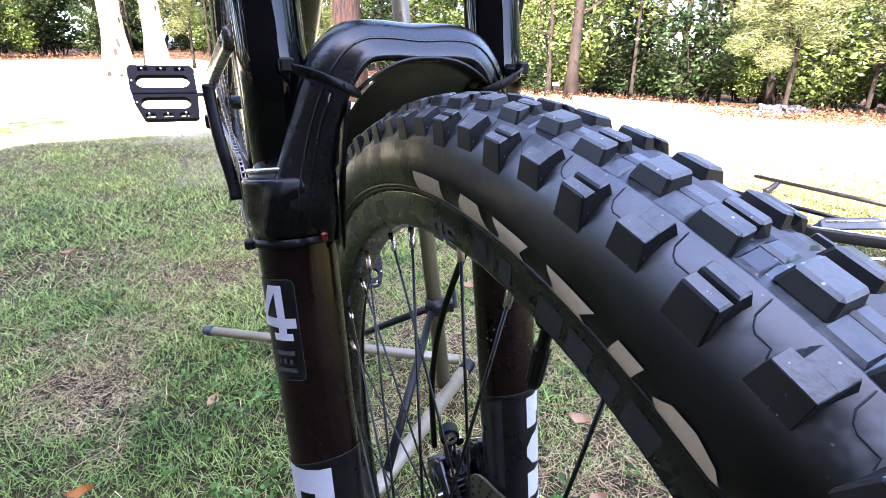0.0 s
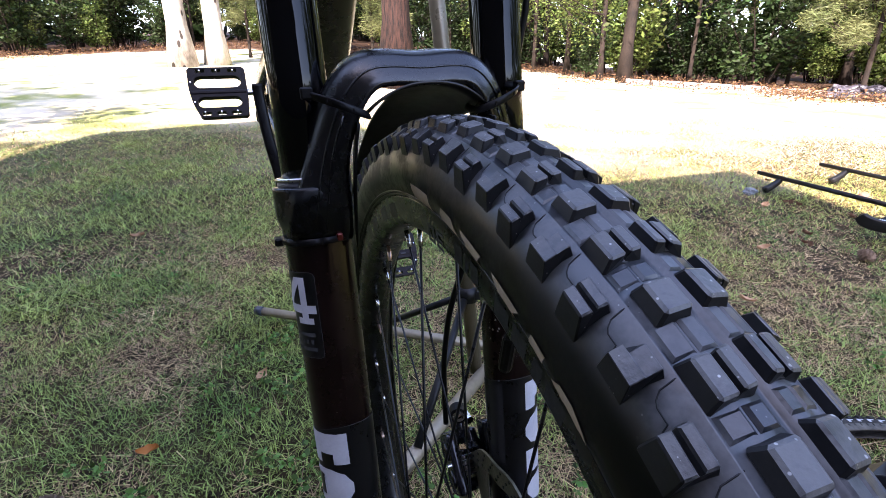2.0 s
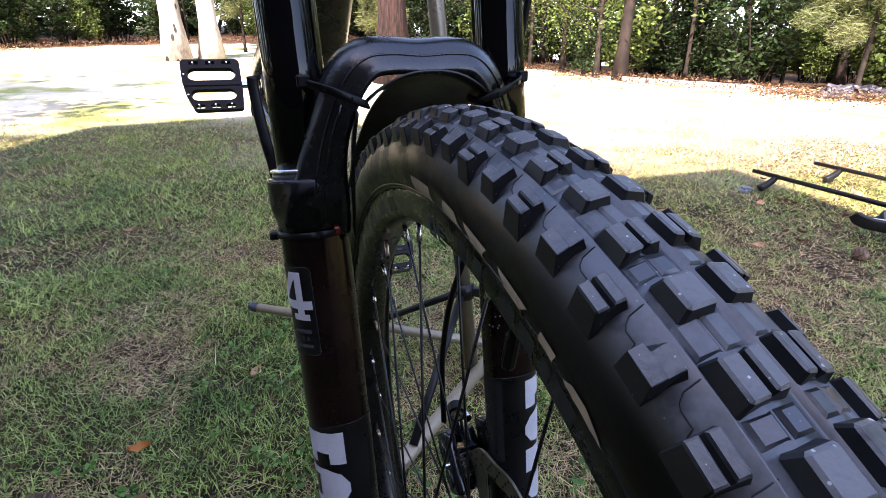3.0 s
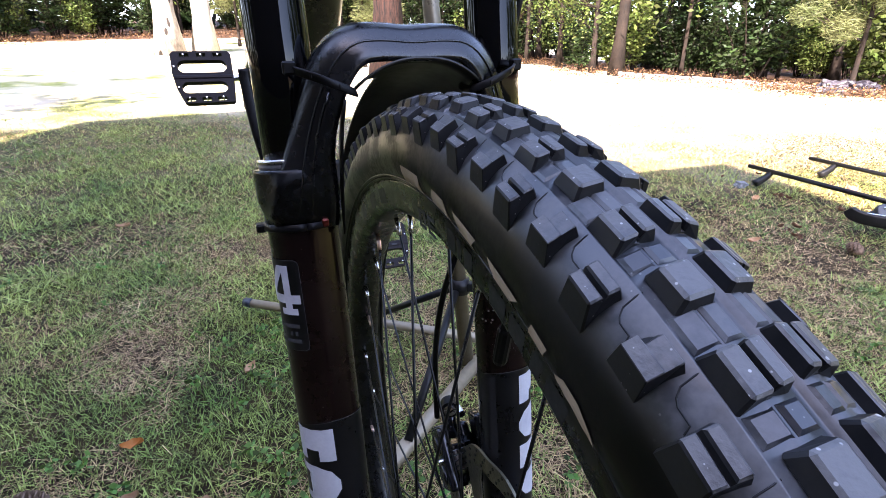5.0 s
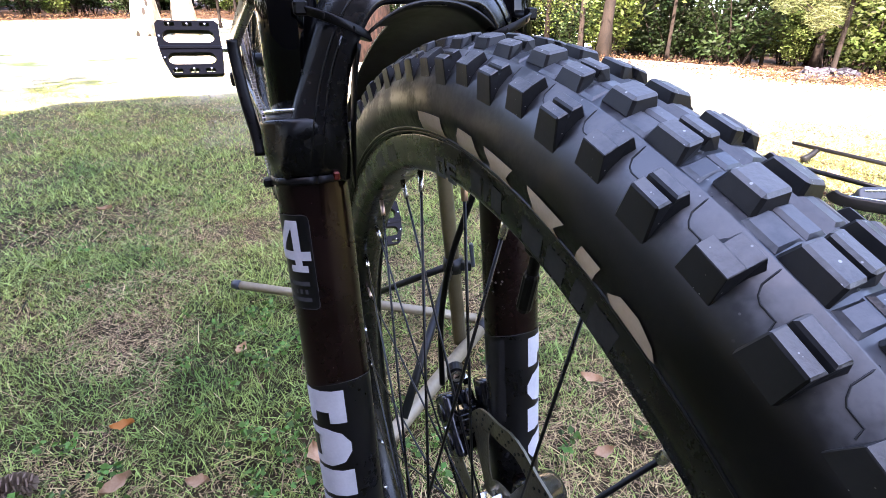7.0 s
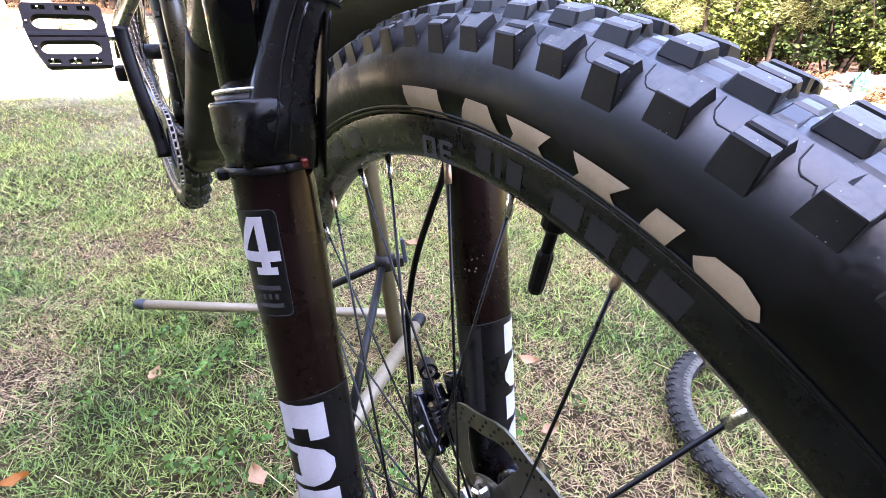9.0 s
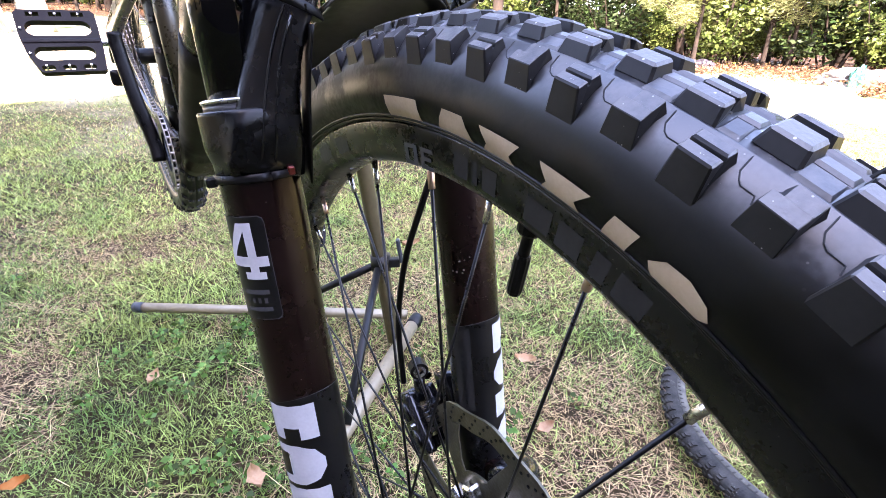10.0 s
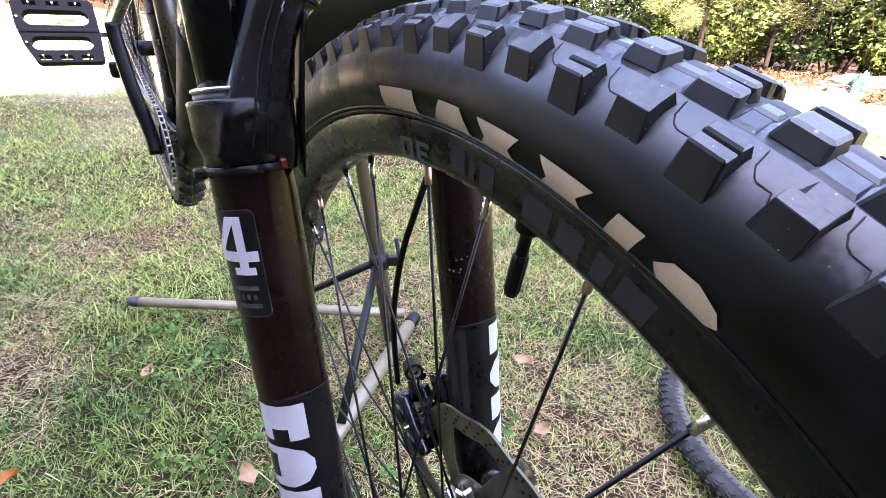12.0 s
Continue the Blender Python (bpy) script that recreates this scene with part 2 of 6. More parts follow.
def quads(name, corners, mat, parent=None, label=""):
    """One mesh of many loose quads; corners: array (n, 4, 3)."""
    n = len(corners)
    mesh = bpy.data.meshes.new(name)
    mesh.vertices.add(n * 4)
    mesh.vertices.foreach_set("co", np.asarray(corners, float).reshape(-1))
    mesh.loops.add(n * 4)
    mesh.loops.foreach_set("vertex_index", np.arange(n * 4))
    mesh.polygons.add(n)
    mesh.polygons.foreach_set("loop_start", np.arange(n) * 4)
    mesh.update(calc_edges=True)
    mesh.materials.append(mat)
    ob = new(name, mesh)
    ob.parent = parent
    return tagged(ob, label)


# ---- the ground ----
def rise(x, y):
    """Height of the yard: level round the bicycle, then rising gently, more on the one side."""
    slope = 0.075 - 0.0045 * x
    slope = min(0.115, max(0.04, slope))
    d = y - 1.7
    soft = 0.5 * (d + math.sqrt(d * d + 0.5)) - 0.14
    far = min(1.0, 45.0 / max(45.0, abs(y)))
    return max(0.0, slope * soft * far) + 0.012 * noise.noise(Vector((x * 0.9, y * 0.9, 3.1)))


def leafy(name, dark, pale, translucent=0.35, scale=1.2, rough=0.6, span=(0.25, 2.0)):
    mat = material(name, dark, rough, second=pale, scale=scale, random_tint=0.2, spec=0.2)
    tree = mat.node_tree
    bsdf = tree.nodes["Principled BSDF"]
    colour = bsdf.inputs["Base Color"].links[0].from_socket
    geo = tree.nodes.new("ShaderNodeNewGeometry")
    hsv = tree.nodes.new("ShaderNodeHueSaturation")
    hue = tree.nodes.new("ShaderNodeMapRange")
    hue.inputs["To Min"].default_value, hue.inputs["To Max"].default_value = 0.475, 0.52
    val = tree.nodes.new("ShaderNodeMapRange")
    val.inputs["To Min"].default_value, val.inputs["To Max"].default_value = span
    for node in (hue, val):
        tree.links.new(geo.outputs["Random Per Island"], node.inputs["Value"])
    tree.links.new(hue.outputs["Result"], hsv.inputs["Hue"])
    tree.links.new(val.outputs["Result"], hsv.inputs["Value"])
    tree.links.new(colour, hsv.inputs["Color"])
    tree.links.new(hsv.outputs["Color"], bsdf.inputs["Base Color"])
    if translucent:
        thin = tree.nodes.new("ShaderNodeBsdfTranslucent")
        tree.links.new(hsv.outputs["Color"], thin.inputs["Color"])
        mix = tree.nodes.new("ShaderNodeMixShader")
        mix.inputs["Fac"].default_value = translucent
        out = tree.nodes["Material Output"]
        tree.links.new(bsdf.outputs["BSDF"], mix.inputs[1])
        tree.links.new(thin.outputs["BSDF"], mix.inputs[2])
        tree.links.new(mix.outputs["Shader"], out.inputs["Surface"])
    return mat


def ground_material():
    """Thin lawn over soil near by, dry pale straw and bare sand further off, in patches; the paleness also stands for
    sun glare.
    """
    mat = material("thin lawn and dry soil", (0.007, 0.005, 0.0025), 0.9, second=(0.062, 0.042, 0.019), scale=9.0, bump=1.0, bump_scale=90, spec=0.1)
    tree = mat.node_tree
    n, l = tree.nodes, tree.links
    bsdf = n["Principled BSDF"]
    near = bsdf.inputs["Base Color"].links[0].from_socket
    place = n.new("ShaderNodeTexCoord").outputs["Object"]
    away = n.new("ShaderNodeVectorMath")
    away.operation = "DISTANCE"
    l.new(place, away.inputs[0])
    away.inputs[1].default_value = (0.0, 1.4, 0.0)
    spread = n.new("ShaderNodeMapRange")
    spread.inputs["From Min"].default_value, spread.inputs["From Max"].default_value = 2.0, 4.2
    l.new(away.outputs["Value"], spread.inputs["Value"])
    turf = n.new("ShaderNodeMix")
    turf.data_type = "RGBA"
    tuft = n.new("ShaderNodeTexNoise")
    tuft.inputs["Scale"].default_value = 32.0
    tuft.inputs["Detail"].default_value = 8.0
    l.new(place, tuft.inputs["Vector"])
    tone = n.new("ShaderNodeMix")
    tone.data_type = "RGBA"
    tone.inputs["A"].default_value = (0.018, 0.022, 0.007, 1)
    tone.inputs["B"].default_value = (0.13, 0.11, 0.05, 1)
    sharp = n.new("ShaderNodeMapRange")
    sharp.inputs["From Min"].default_value, sharp.inputs["From Max"].default_value = 0.38, 0.62
    l.new(tuft.outputs["Fac"], sharp.inputs["Value"])
    l.new(sharp.outputs["Result"], tone.inputs["Factor"])
    l.new(tone.outputs["Result"], turf.inputs["B"])
    l.new(spread.outputs["Result"], turf.inputs["Factor"])
    l.new(near, turf.inputs["A"])
    near = turf.outputs["Result"]
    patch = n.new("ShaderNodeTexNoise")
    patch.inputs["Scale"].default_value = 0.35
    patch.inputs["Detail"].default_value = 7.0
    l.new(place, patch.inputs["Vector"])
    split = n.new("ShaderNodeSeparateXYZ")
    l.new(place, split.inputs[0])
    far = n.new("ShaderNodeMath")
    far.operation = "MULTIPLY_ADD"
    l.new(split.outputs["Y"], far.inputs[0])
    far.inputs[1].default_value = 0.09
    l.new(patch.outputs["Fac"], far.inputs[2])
    # pale straw starts this near so that the sunlit lawn looks burnt out
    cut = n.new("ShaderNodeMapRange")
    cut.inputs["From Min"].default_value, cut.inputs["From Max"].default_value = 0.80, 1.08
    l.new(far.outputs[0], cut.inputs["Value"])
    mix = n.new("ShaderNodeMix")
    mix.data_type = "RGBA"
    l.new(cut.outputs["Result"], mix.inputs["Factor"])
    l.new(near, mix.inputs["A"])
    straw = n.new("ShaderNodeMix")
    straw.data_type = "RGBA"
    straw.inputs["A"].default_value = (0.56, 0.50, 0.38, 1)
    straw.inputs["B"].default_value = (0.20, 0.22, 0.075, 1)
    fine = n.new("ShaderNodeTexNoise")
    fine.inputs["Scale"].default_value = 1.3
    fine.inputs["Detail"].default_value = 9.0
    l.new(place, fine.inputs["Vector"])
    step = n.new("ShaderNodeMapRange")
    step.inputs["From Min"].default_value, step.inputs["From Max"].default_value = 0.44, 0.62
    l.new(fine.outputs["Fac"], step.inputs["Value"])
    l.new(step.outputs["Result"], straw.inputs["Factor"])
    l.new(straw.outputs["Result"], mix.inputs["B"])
    # brown leaf mould under the woods, nearer on the one side than on the other
    reach = n.new("ShaderNodeVectorMath")
    reach.operation = "LENGTH"
    l.new(place, reach.inputs[0])
    share = n.new("ShaderNodeMath")
    share.operation = "DIVIDE"
    l.new(split.outputs["X"], share.inputs[0])
    l.new(reach.outputs["Value"], share.inputs[1])
    edge = n.new("ShaderNodeMath")
    edge.operation = "MULTIPLY_ADD"
    l.new(share.outputs[0], edge.inputs[0])
    edge.inputs[1].default_value = 6.0
    l.new(reach.outputs["Value"], edge.inputs[2])
    rough_edge = n.new("ShaderNodeMath")
    rough_edge.operation = "MULTIPLY_ADD"
    l.new(fine.outputs["Fac"], rough_edge.inputs[0])
    rough_edge.inputs[1].default_value = 3.0
    l.new(edge.outputs[0], rough_edge.inputs[2])
    wood = n.new("ShaderNodeMapRange")
    wood.inputs["From Min"].default_value, wood.inputs["From Max"].default_value = 17.6, 18.6
    l.new(rough_edge.outputs[0], wood.inputs["Value"])
    floor = n.new("ShaderNodeMix")
    floor.data_type = "RGBA"
    floor.inputs["B"].default_value = (0.045, 0.026, 0.016, 1)
    l.new(wood.outputs["Result"], floor.inputs["Factor"])
    l.new(mix.outputs["Result"], floor.inputs["A"])
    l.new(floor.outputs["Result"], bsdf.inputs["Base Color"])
    return mat


GROUND_MAT = ground_material()
bm = bmesh.new()
xs = sorted({round(s * v, 3) for v in [0.25 * i for i in range(17)] + [4 + 1.2 * 1.22 ** i for i in range(25)] for s in (1, -1)})
ys = sorted({round(v, 3) for v in [-1 + 0.25 * i for i in range(29)] + [6 + 1.2 * 1.22 ** i for i in range(25)] + [-1 - 1.2 * 1.25 ** i for i in range(24)]})
grid = [[bm.verts.new((x, y, rise(x, y))) for x in xs] for y in ys]
for a, b in zip(grid, grid[1:]):
    for i in range(len(xs) - 1):
        bm.faces.new((a[i], a[i + 1], b[i + 1], b[i]))
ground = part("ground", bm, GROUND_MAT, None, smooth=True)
tagged(ground, "yard of thin green and straw-coloured lawn", "ground", kind="structure")


# ---- grass blades of the lawn near the bicycle ----
# worn spots where straw shows: x, y, size, depth
BARE = [(-0.70, 0.80, 0.10, -0.5), (-0.50, 0.80, 0.12, -0.5), (-0.62, 1.08, 0.10, -0.35), (0.42, 0.76, 0.12, 0.45), (0.34, 0.95, 0.10, 0.35), (0.44, 0.54, 0.10, 0.4), (-0.92, 1.05, 0.10, 0.2), (-1.10, 1.82, 0.16, 0.35), (1.45, 1.8, 0.2, 0.3), (1.1, 1.45, 0.25, 0.35), (1.6, 2.4, 0.3, 0.3), (-0.62, 0.90, 0.06, 0.5), (-0.40, 0.75, 0.14, -0.5), (-0.65, 1.28, 0.16, -0.4), (-0.90, 0.72, 0.12, -0.4), (-2.0, 2.4, 0.5, -0.4), (0.64, 1.1, 0.2, -0.3)]


def blades(count, region, height, seed, bend=0.6, width=0.0035, keep=None, fade=0.6, sunny=False, folded=True, soft=0.55, hole=None, glare=0.0):
    """Corners of grass blades: folded ones rise and droop in two pieces, the others lie in one. keep: 1 follows the tufts, -1 the gaps."""
    rng = np.random.default_rng(seed)
    x0, x1, y0, y1 = region
    x = rng.uniform(x0, x1, count)
    y = y0 + (y1 - y0) * rng.uniform(0, 1, count) ** 1.35
    clump = np.array([0.65 * noise.noise(Vector((a * 3.1, b * 3.1, 0.4))) + 0.7 * noise.noise(Vector((a * 13, b * 13, 2.2))) for a, b in zip(x, y)])
    # thin out towards the edges of the stretch
    inside = np.minimum(np.minimum(x - x0, x1 - x), np.minimum(y - y0, y1 - y)) / fade
    held = inside + 0.5 * clump > rng.uniform(0, 1, count)
    if hole:
        held &= (x < hole[0]) | (x > hole[1]) | (y < hole[2]) | (y > hole[3])
    # fewer coloured blades in the sunlit part, which should look burnt out
    if glare:
        held &= rng.uniform(0, 1, count) > glare * np.clip((x + 2.4) / 1.4, 0, 1) * np.clip((y - 2.7) / 1.0, 0, 1)
    # the pale blades stand only in the sunlit part
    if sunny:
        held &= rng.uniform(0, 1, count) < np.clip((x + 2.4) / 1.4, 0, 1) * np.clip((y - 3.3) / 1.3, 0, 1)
    x, y, clump = x[held], y[held], clump[held]
    for bx, by, size, depth in BARE:
        clump -= depth * np.exp(-((x - bx) ** 2 + (y - by) ** 2) / (2 * size * size))
    if keep is not None:
        ok = clump * keep > rng.uniform(-0.75, soft, len(x))
        x, y, clump = x[ok], y[ok], clump[ok]
    z = np.array([rise(a, b) for a, b in zip(x, y)])
    n = len(x)
    turn = rng.uniform(0, math.tau, n)
    h = height * rng.uniform(0.35, 1.2, n) * (1 + 0.35 * clump)
    lean = rng.uniform(0.1, 1.0, n) * bend * h * 1.6
    dx, dy = np.cos(turn), np.sin(turn)
    w = width * rng.uniform(0.6, 1.3, n)
    base = np.stack([x, y, z - 0.004], 1)
    across = np.stack([-dy, dx, np.zeros(n)], 1) * w[:, None]
    tip = base + np.stack([dx * lean, dy * lean, h], 1)
    if not folded:
        base[:, 2] += rng.uniform(0.002, 0.6, n) * height
        return np.stack([base - across, base + across, tip + across * 0.2, tip - across * 0.2], 1)
    mid = base + np.stack([dx * lean * 0.35, dy * lean * 0.35, h * 0.6], 1)
    low = np.stack([base - across, base + across, mid + across * 0.8, mid - across * 0.8], 1)
    top = np.stack([mid - across * 0.8, mid + across * 0.8, tip + across * 0.12, tip - across * 0.12], 1)
    return np.concatenate([low, top], 1).reshape(-1, 4, 3)


GRASS_MAT = leafy("green grass blades", (0.072, 0.128, 0.028), (0.275, 0.297, 0.082), 0.25, 1.6, 0.5, (0.10, 2.4))
STRAW_MAT = leafy("dry straw blades", (0.70, 0.480, 0.265), (0.46, 0.295, 0.140), 0.15, 1.6, 0.65, (0.3, 1.4))
near, wide, yard = (-1.8, 1.8, 0.0, 2.6), (-5.2, 4.6, 1.9, 5.9), (-7.0, 7.0, -2.4, 4.6)
# near-white colour stands in for overexposed sunlight on the blades
SUNLIT_STRAW = leafy("dry blades paled for sun glare", (0.56, 0.50, 0.39), (0.40, 0.36, 0.26), 0.2, 1.6, 0.7, (0.4, 1.5))
MID = (-3.6, 3.4, 1.0, 4.4)
tagged(quads("grass", np.concatenate([blades(225000, near, 0.019, 1, keep=1.0, width=0.0012, bend=1.35, soft=0.08), blades(170000, MID, 0.028, 3, keep=1.0, width=0.0023, bend=1.25, folded=False, soft=0.30, glare=0.8), blades(120000, wide, 0.026, 5, keep=1.0, width=0.0026, bend=1.8, fade=1.2, folded=False, glare=0.9), blades(50000, yard, 0.03, 9, keep=1.0, width=0.006, bend=1.8, fade=2.0, folded=False, hole=(-2.6, 2.6, 0.0, 4.6)), blades(26000, (-3.3, -1.3, -0.4, 1.7), 0.026, 11, keep=1.0, width=0.0026, bend=1.6, fade=0.3, folded=False), blades(26000, (1.3, 3.3, -0.4, 1.7), 0.026, 12, keep=1.0, width=0.0026, bend=1.6, fade=0.3, folded=False)]), GRASS_MAT), "short green grass blades of a thin lawn", "grass", kind="stuff")
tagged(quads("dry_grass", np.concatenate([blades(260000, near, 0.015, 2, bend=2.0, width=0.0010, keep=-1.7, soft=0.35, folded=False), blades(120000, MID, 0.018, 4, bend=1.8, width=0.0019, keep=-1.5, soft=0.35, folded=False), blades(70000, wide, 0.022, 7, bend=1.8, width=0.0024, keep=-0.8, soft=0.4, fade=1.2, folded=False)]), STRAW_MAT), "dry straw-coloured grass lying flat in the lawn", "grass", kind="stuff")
tagged(quads("bleached_grass", blades(80000, (-3.0, 4.6, 3.2, 6.6), 0.026, 6, bend=1.7, width=0.003, sunny=True, folded=False), SUNLIT_STRAW), "grass with pale sun glare put into its colour", "grass", kind="stuff")


# ---- woods ----
BARK = material("grey-brown bark", (0.008, 0.006, 0.0046), 0.9, second=(0.028, 0.020, 0.015), scale=3.0, bump=1.0, bump_scale=14, spec=0.2)
PINE_BARK = material("reddish pine bark", (0.003, 0.0016, 0.0013), 0.9, second=(0.030, 0.0150, 0.0115), scale=30.0, bump=1.0, bump_scale=50, bump_dist=0.02, spec=0.2, span_at=(0.60, 0.84), grain=0.15)
PALE_BARK = material("pale smooth bark", (0.40, 0.37, 0.32), 0.85, second=(0.12, 0.10, 0.085), scale=2.2, grain=0.45, spots=(0.030, 0.025, 0.022), spot_scale=6.0, spot_cut=0.76, bump=0.6, bump_scale=10, spec=0.2)
LEAF_MAT = leafy("broad green leaves", (0.030, 0.054, 0.013), (0.100, 0.125, 0.030), 0.35, 0.8)
LEAF_DARK = leafy("deep green leaves", (0.008, 0.018, 0.006), (0.024, 0.040, 0.010), 0.3, 0.8)
LEAF_YELLOW = leafy("yellow-green needles", (0.075, 0.092, 0.036), (0.145, 0.152, 0.065), 0.4, 0.8)
LITTER_MAT = leafy("fallen brown leaves", (0.055, 0.026, 0.013), (0.13, 0.072, 0.037), 0.15, 0.8, 0.7)


def leaf_cloud(centres, radii, per, size, seed, flat=0.5, narrow=0.55):
    """Corners of leaf quads scattered in uneven clumps."""
    rng = np.random.default_rng(seed)
    out = []
    for c, r in zip(centres, radii):
        way = rng.normal(size=(per, 3))
        way /= np.linalg.norm(way, axis=1)[:, None]
        dist = rng.uniform(0.25, 1.0, per) ** 0.6
        p = np.asarray(c) + way * (dist * r)[:, None] * np.array([1, 1, 0.75])
        a = rng.normal(size=(per, 3)) * np.array([1, 1, flat])
        a /= np.linalg.norm(a, axis=1)[:, None]
        b = np.cross(a, rng.normal(size=(per, 3)))
        b /= np.linalg.norm(b, axis=1)[:, None]
        s = size * rng.uniform(0.5, 1.3, per)[:, None]
        a, b = a * s, b * s * narrow
        out.append(np.stack([p - a, p + b * 0.9 - a * 0.1, p + a, p - b * 0.9 - a * 0.1], 1))
    return np.concatenate(out)


def trunk_mesh(height, r0, seed, limbs=7, lean=0.02, first=0.35):
    """A tapered, slightly bent trunk with limbs."""
    rng = random.Random(seed)
    bm = bmesh.new()
    pts, bend = [], Vector((rng.uniform(-1, 1), rng.uniform(-1, 1), 0)) * lean
    steps = 12
    for i in range(steps + 1):
        f = i / steps
        pts.append(Vector((bend.x * height * f * f + 0.15 * r0 * math.sin(5 * f + seed), bend.y * height * f * f, height * f - 0.15)))

    def section(f):
        flare = 1 + 0.55 * max(0.0, 1 - f * 14) ** 2
        return [((r0 * (1 - 0.8 * f) * flare) * (1 + 0.06 * math.sin(3 * a + seed) + 0.04 * math.sin(7 * a)) * math.cos(a), (r0 * (1 - 0.8 * f) * flare) * (1 + 0.06 * math.sin(3 * a + seed) + 0.04 * math.sin(7 * a)) * math.sin(a)) for a in [math.tau * k / 14 for k in range(14)]]

    loft(bm, along(pts, section, Vector((0, 1, 0))))
    ends = []
    for k in range(limbs):
        f = first + (0.95 - first) * (k + rng.random()) / limbs
        at = pts[min(steps, int(f * steps))]
        turn, length = rng.uniform(0, math.tau), height * rng.uniform(0.18, 0.3) * (1.15 - 0.6 * f)
        way = Vector((math.cos(turn), math.sin(turn), rng.uniform(0.25, 0.7)))
        line = [at, at + way * length * 0.5, at + way * length + Vector((0, 0, 0.12 * length))]
        rr = r0 * (1 - 0.8 * f) * 0.42
        loft(bm, along(line, lambda g, rr=rr: circle(rr * (1 - 0.75 * g), 7), Vector((0.2, 0.3, 1)), 1))
        ends += [line[1], line[2]]
    return bm, pts, ends


def tree(name, height, r0, seed, bark, leaf, label, crown_from=0.35, per=150, leaf_size=0.16, spread=0.2, limbs=9, lean=0.02, narrow=0.55):
    root = thing(name, label, "tree", group="trees at the edge of the yard")
    bm, pts, ends = trunk_mesh(height, r0, seed, limbs, lean, crown_from)
    part("trunk", bm, bark, root, smooth=True)
    rng = random.Random(seed + 50)
    centres = [e + Vector((rng.uniform(-1, 1), rng.uniform(-1, 1), rng.uniform(-0.5, 0.5))) * height * 0.05 for e in ends]
    centres += [p + Vector((rng.uniform(-1, 1), rng.uniform(-1, 1), 0)) * height * 0.09 for p in pts if p.z > crown_from * height * 1.15]
    radii = [height * spread * rng.uniform(0.45, 0.8) for _ in centres]
    quads("crown", leaf_cloud(centres, radii, per, leaf_size, seed, 0.5, narrow), leaf, root)
    return root


def shrub(seed, leaf, label, height=2.2, per=118, size=0.055, name="shrub"):
    """A leafy bush of thin stems with uneven clumps of leaves down to the ground."""
    rng = random.Random(seed)
    root = thing(name, label, "bush", group="undergrowth")
    bm = bmesh.new()
    centres, radii = [], []
    for k in range(11):
        turn, out = rng.uniform(0, math.tau), rng.uniform(0.15, 0.9)
        top = Vector((math.cos(turn) * out, math.sin(turn) * out, height * rng.uniform(0.45, 1.0)))
        foot = Vector((top.x * 0.15, top.y * 0.15, -0.05))
        loft(bm, along([foot, foot.lerp(top, 0.5) + Vector((0, 0, 0.1)), top], lambda g: circle(0.018 * (1 - 0.7 * g), 5), Vector((0.3, 1, 0.1))))
        for f in (0.35, 0.65, 1.0):
            centres.append(foot.lerp(top, f) + Vector((rng.uniform(-0.25, 0.25), rng.uniform(-0.25, 0.25), rng.uniform(-0.1, 0.1))))
            radii.append(rng.uniform(0.16, 0.42))
    part("stalk", bm, BARK, root)
    quads("foliage", leaf_cloud(centres, radii, per, size, seed), leaf, root)
    return root


def set_on(ob, x, y, turn=0.0, size=1.0, dz=0.0, tilt=0.0):
    return Matrix.Translation((x, y, rise(x, y) + dz)) @ Euler((0, radians(tilt), radians(turn))).to_matrix().to_4x4() @ Matrix.Scale(size, 4)


def place(root, spots):
    """The first spot takes the thing itself, the others take copies."""
    for i, (x, y, turn, size) in enumerate(spots):
        m = set_on(root, x, y, turn, size)
        if i == 0:
            root.matrix_basis = m
        else:
            other = copy_thing(root, m)
            other.matrix_basis = m


def polar(angle, dist):
    """A spot seen from the bicycle's front: degrees to the right of straight ahead, and metres."""
    return dist * math.sin(radians(angle)), dist * math.cos(radians(angle))


# the trees that stand out
pale = tree("tree", 13, 0.25, 3, PALE_BARK, LEAF_MAT, "tall tree with pale sunlit trunk at the yard edge", 0.3, 260, 0.09)
place(pale, [(*polar(-32.9, 14.0), 0, 1.0), (*polar(-29.7, 14.3), 140, 0.92)])
pine = tree("pine_tree", 17, 0.30, 8, PINE_BARK, LEAF_MAT, "pine with reddish furrowed bark beside the yard", 0.45, 240, 0.09)
place(pine, [(*polar(-11.0, 9.5), 0, 0.92), (*polar(4, 21), 20, 1.0)  ])
broad = tree("tree", 14, 0.16, 21, BARK, LEAF_MAT, "slender broadleaf tree in the woods", 0.13, 120, 0.09, lean=0.05)
rng = random.Random(4)
spots = [(*polar(14.2, 13.3), 200, 0.9), (*polar(49.0, 14.6), 120, 0.5), (*polar(11.6, 13.6), 10, 0.45), (*polar(8.0, 15.0), 50, 0.5)]
spots += [(*polar(10.4, 14.6), 80, 0.42), (*polar(18.5, 19), 130, 0.7), (*polar(25.0, 20), 30, 0.8), (*polar(-20, 17), 30, 0.7), (*polar(-24, 21), 330, 0.8), (*polar(-44, 25), 30, 0.7), (*polar(-50, 24), 90, 0.5), (*polar(-38.5, 24), 10, 0.5), (*polar(-41, 26), 190, 0.45), (*polar(-47, 27), 290, 0.6), (*polar(33, 19), 30, 0.75)]
for k in range(34):
    a = -58 + 128 * (k + rng.random()) / 34
    d = 19 + 9 * rng.random() + (5 if a < -10 else 0)
    spots.append((*polar(a, d), rng.uniform(0, 360), rng.uniform(0.5, 1.1)))
place(broad, spots)

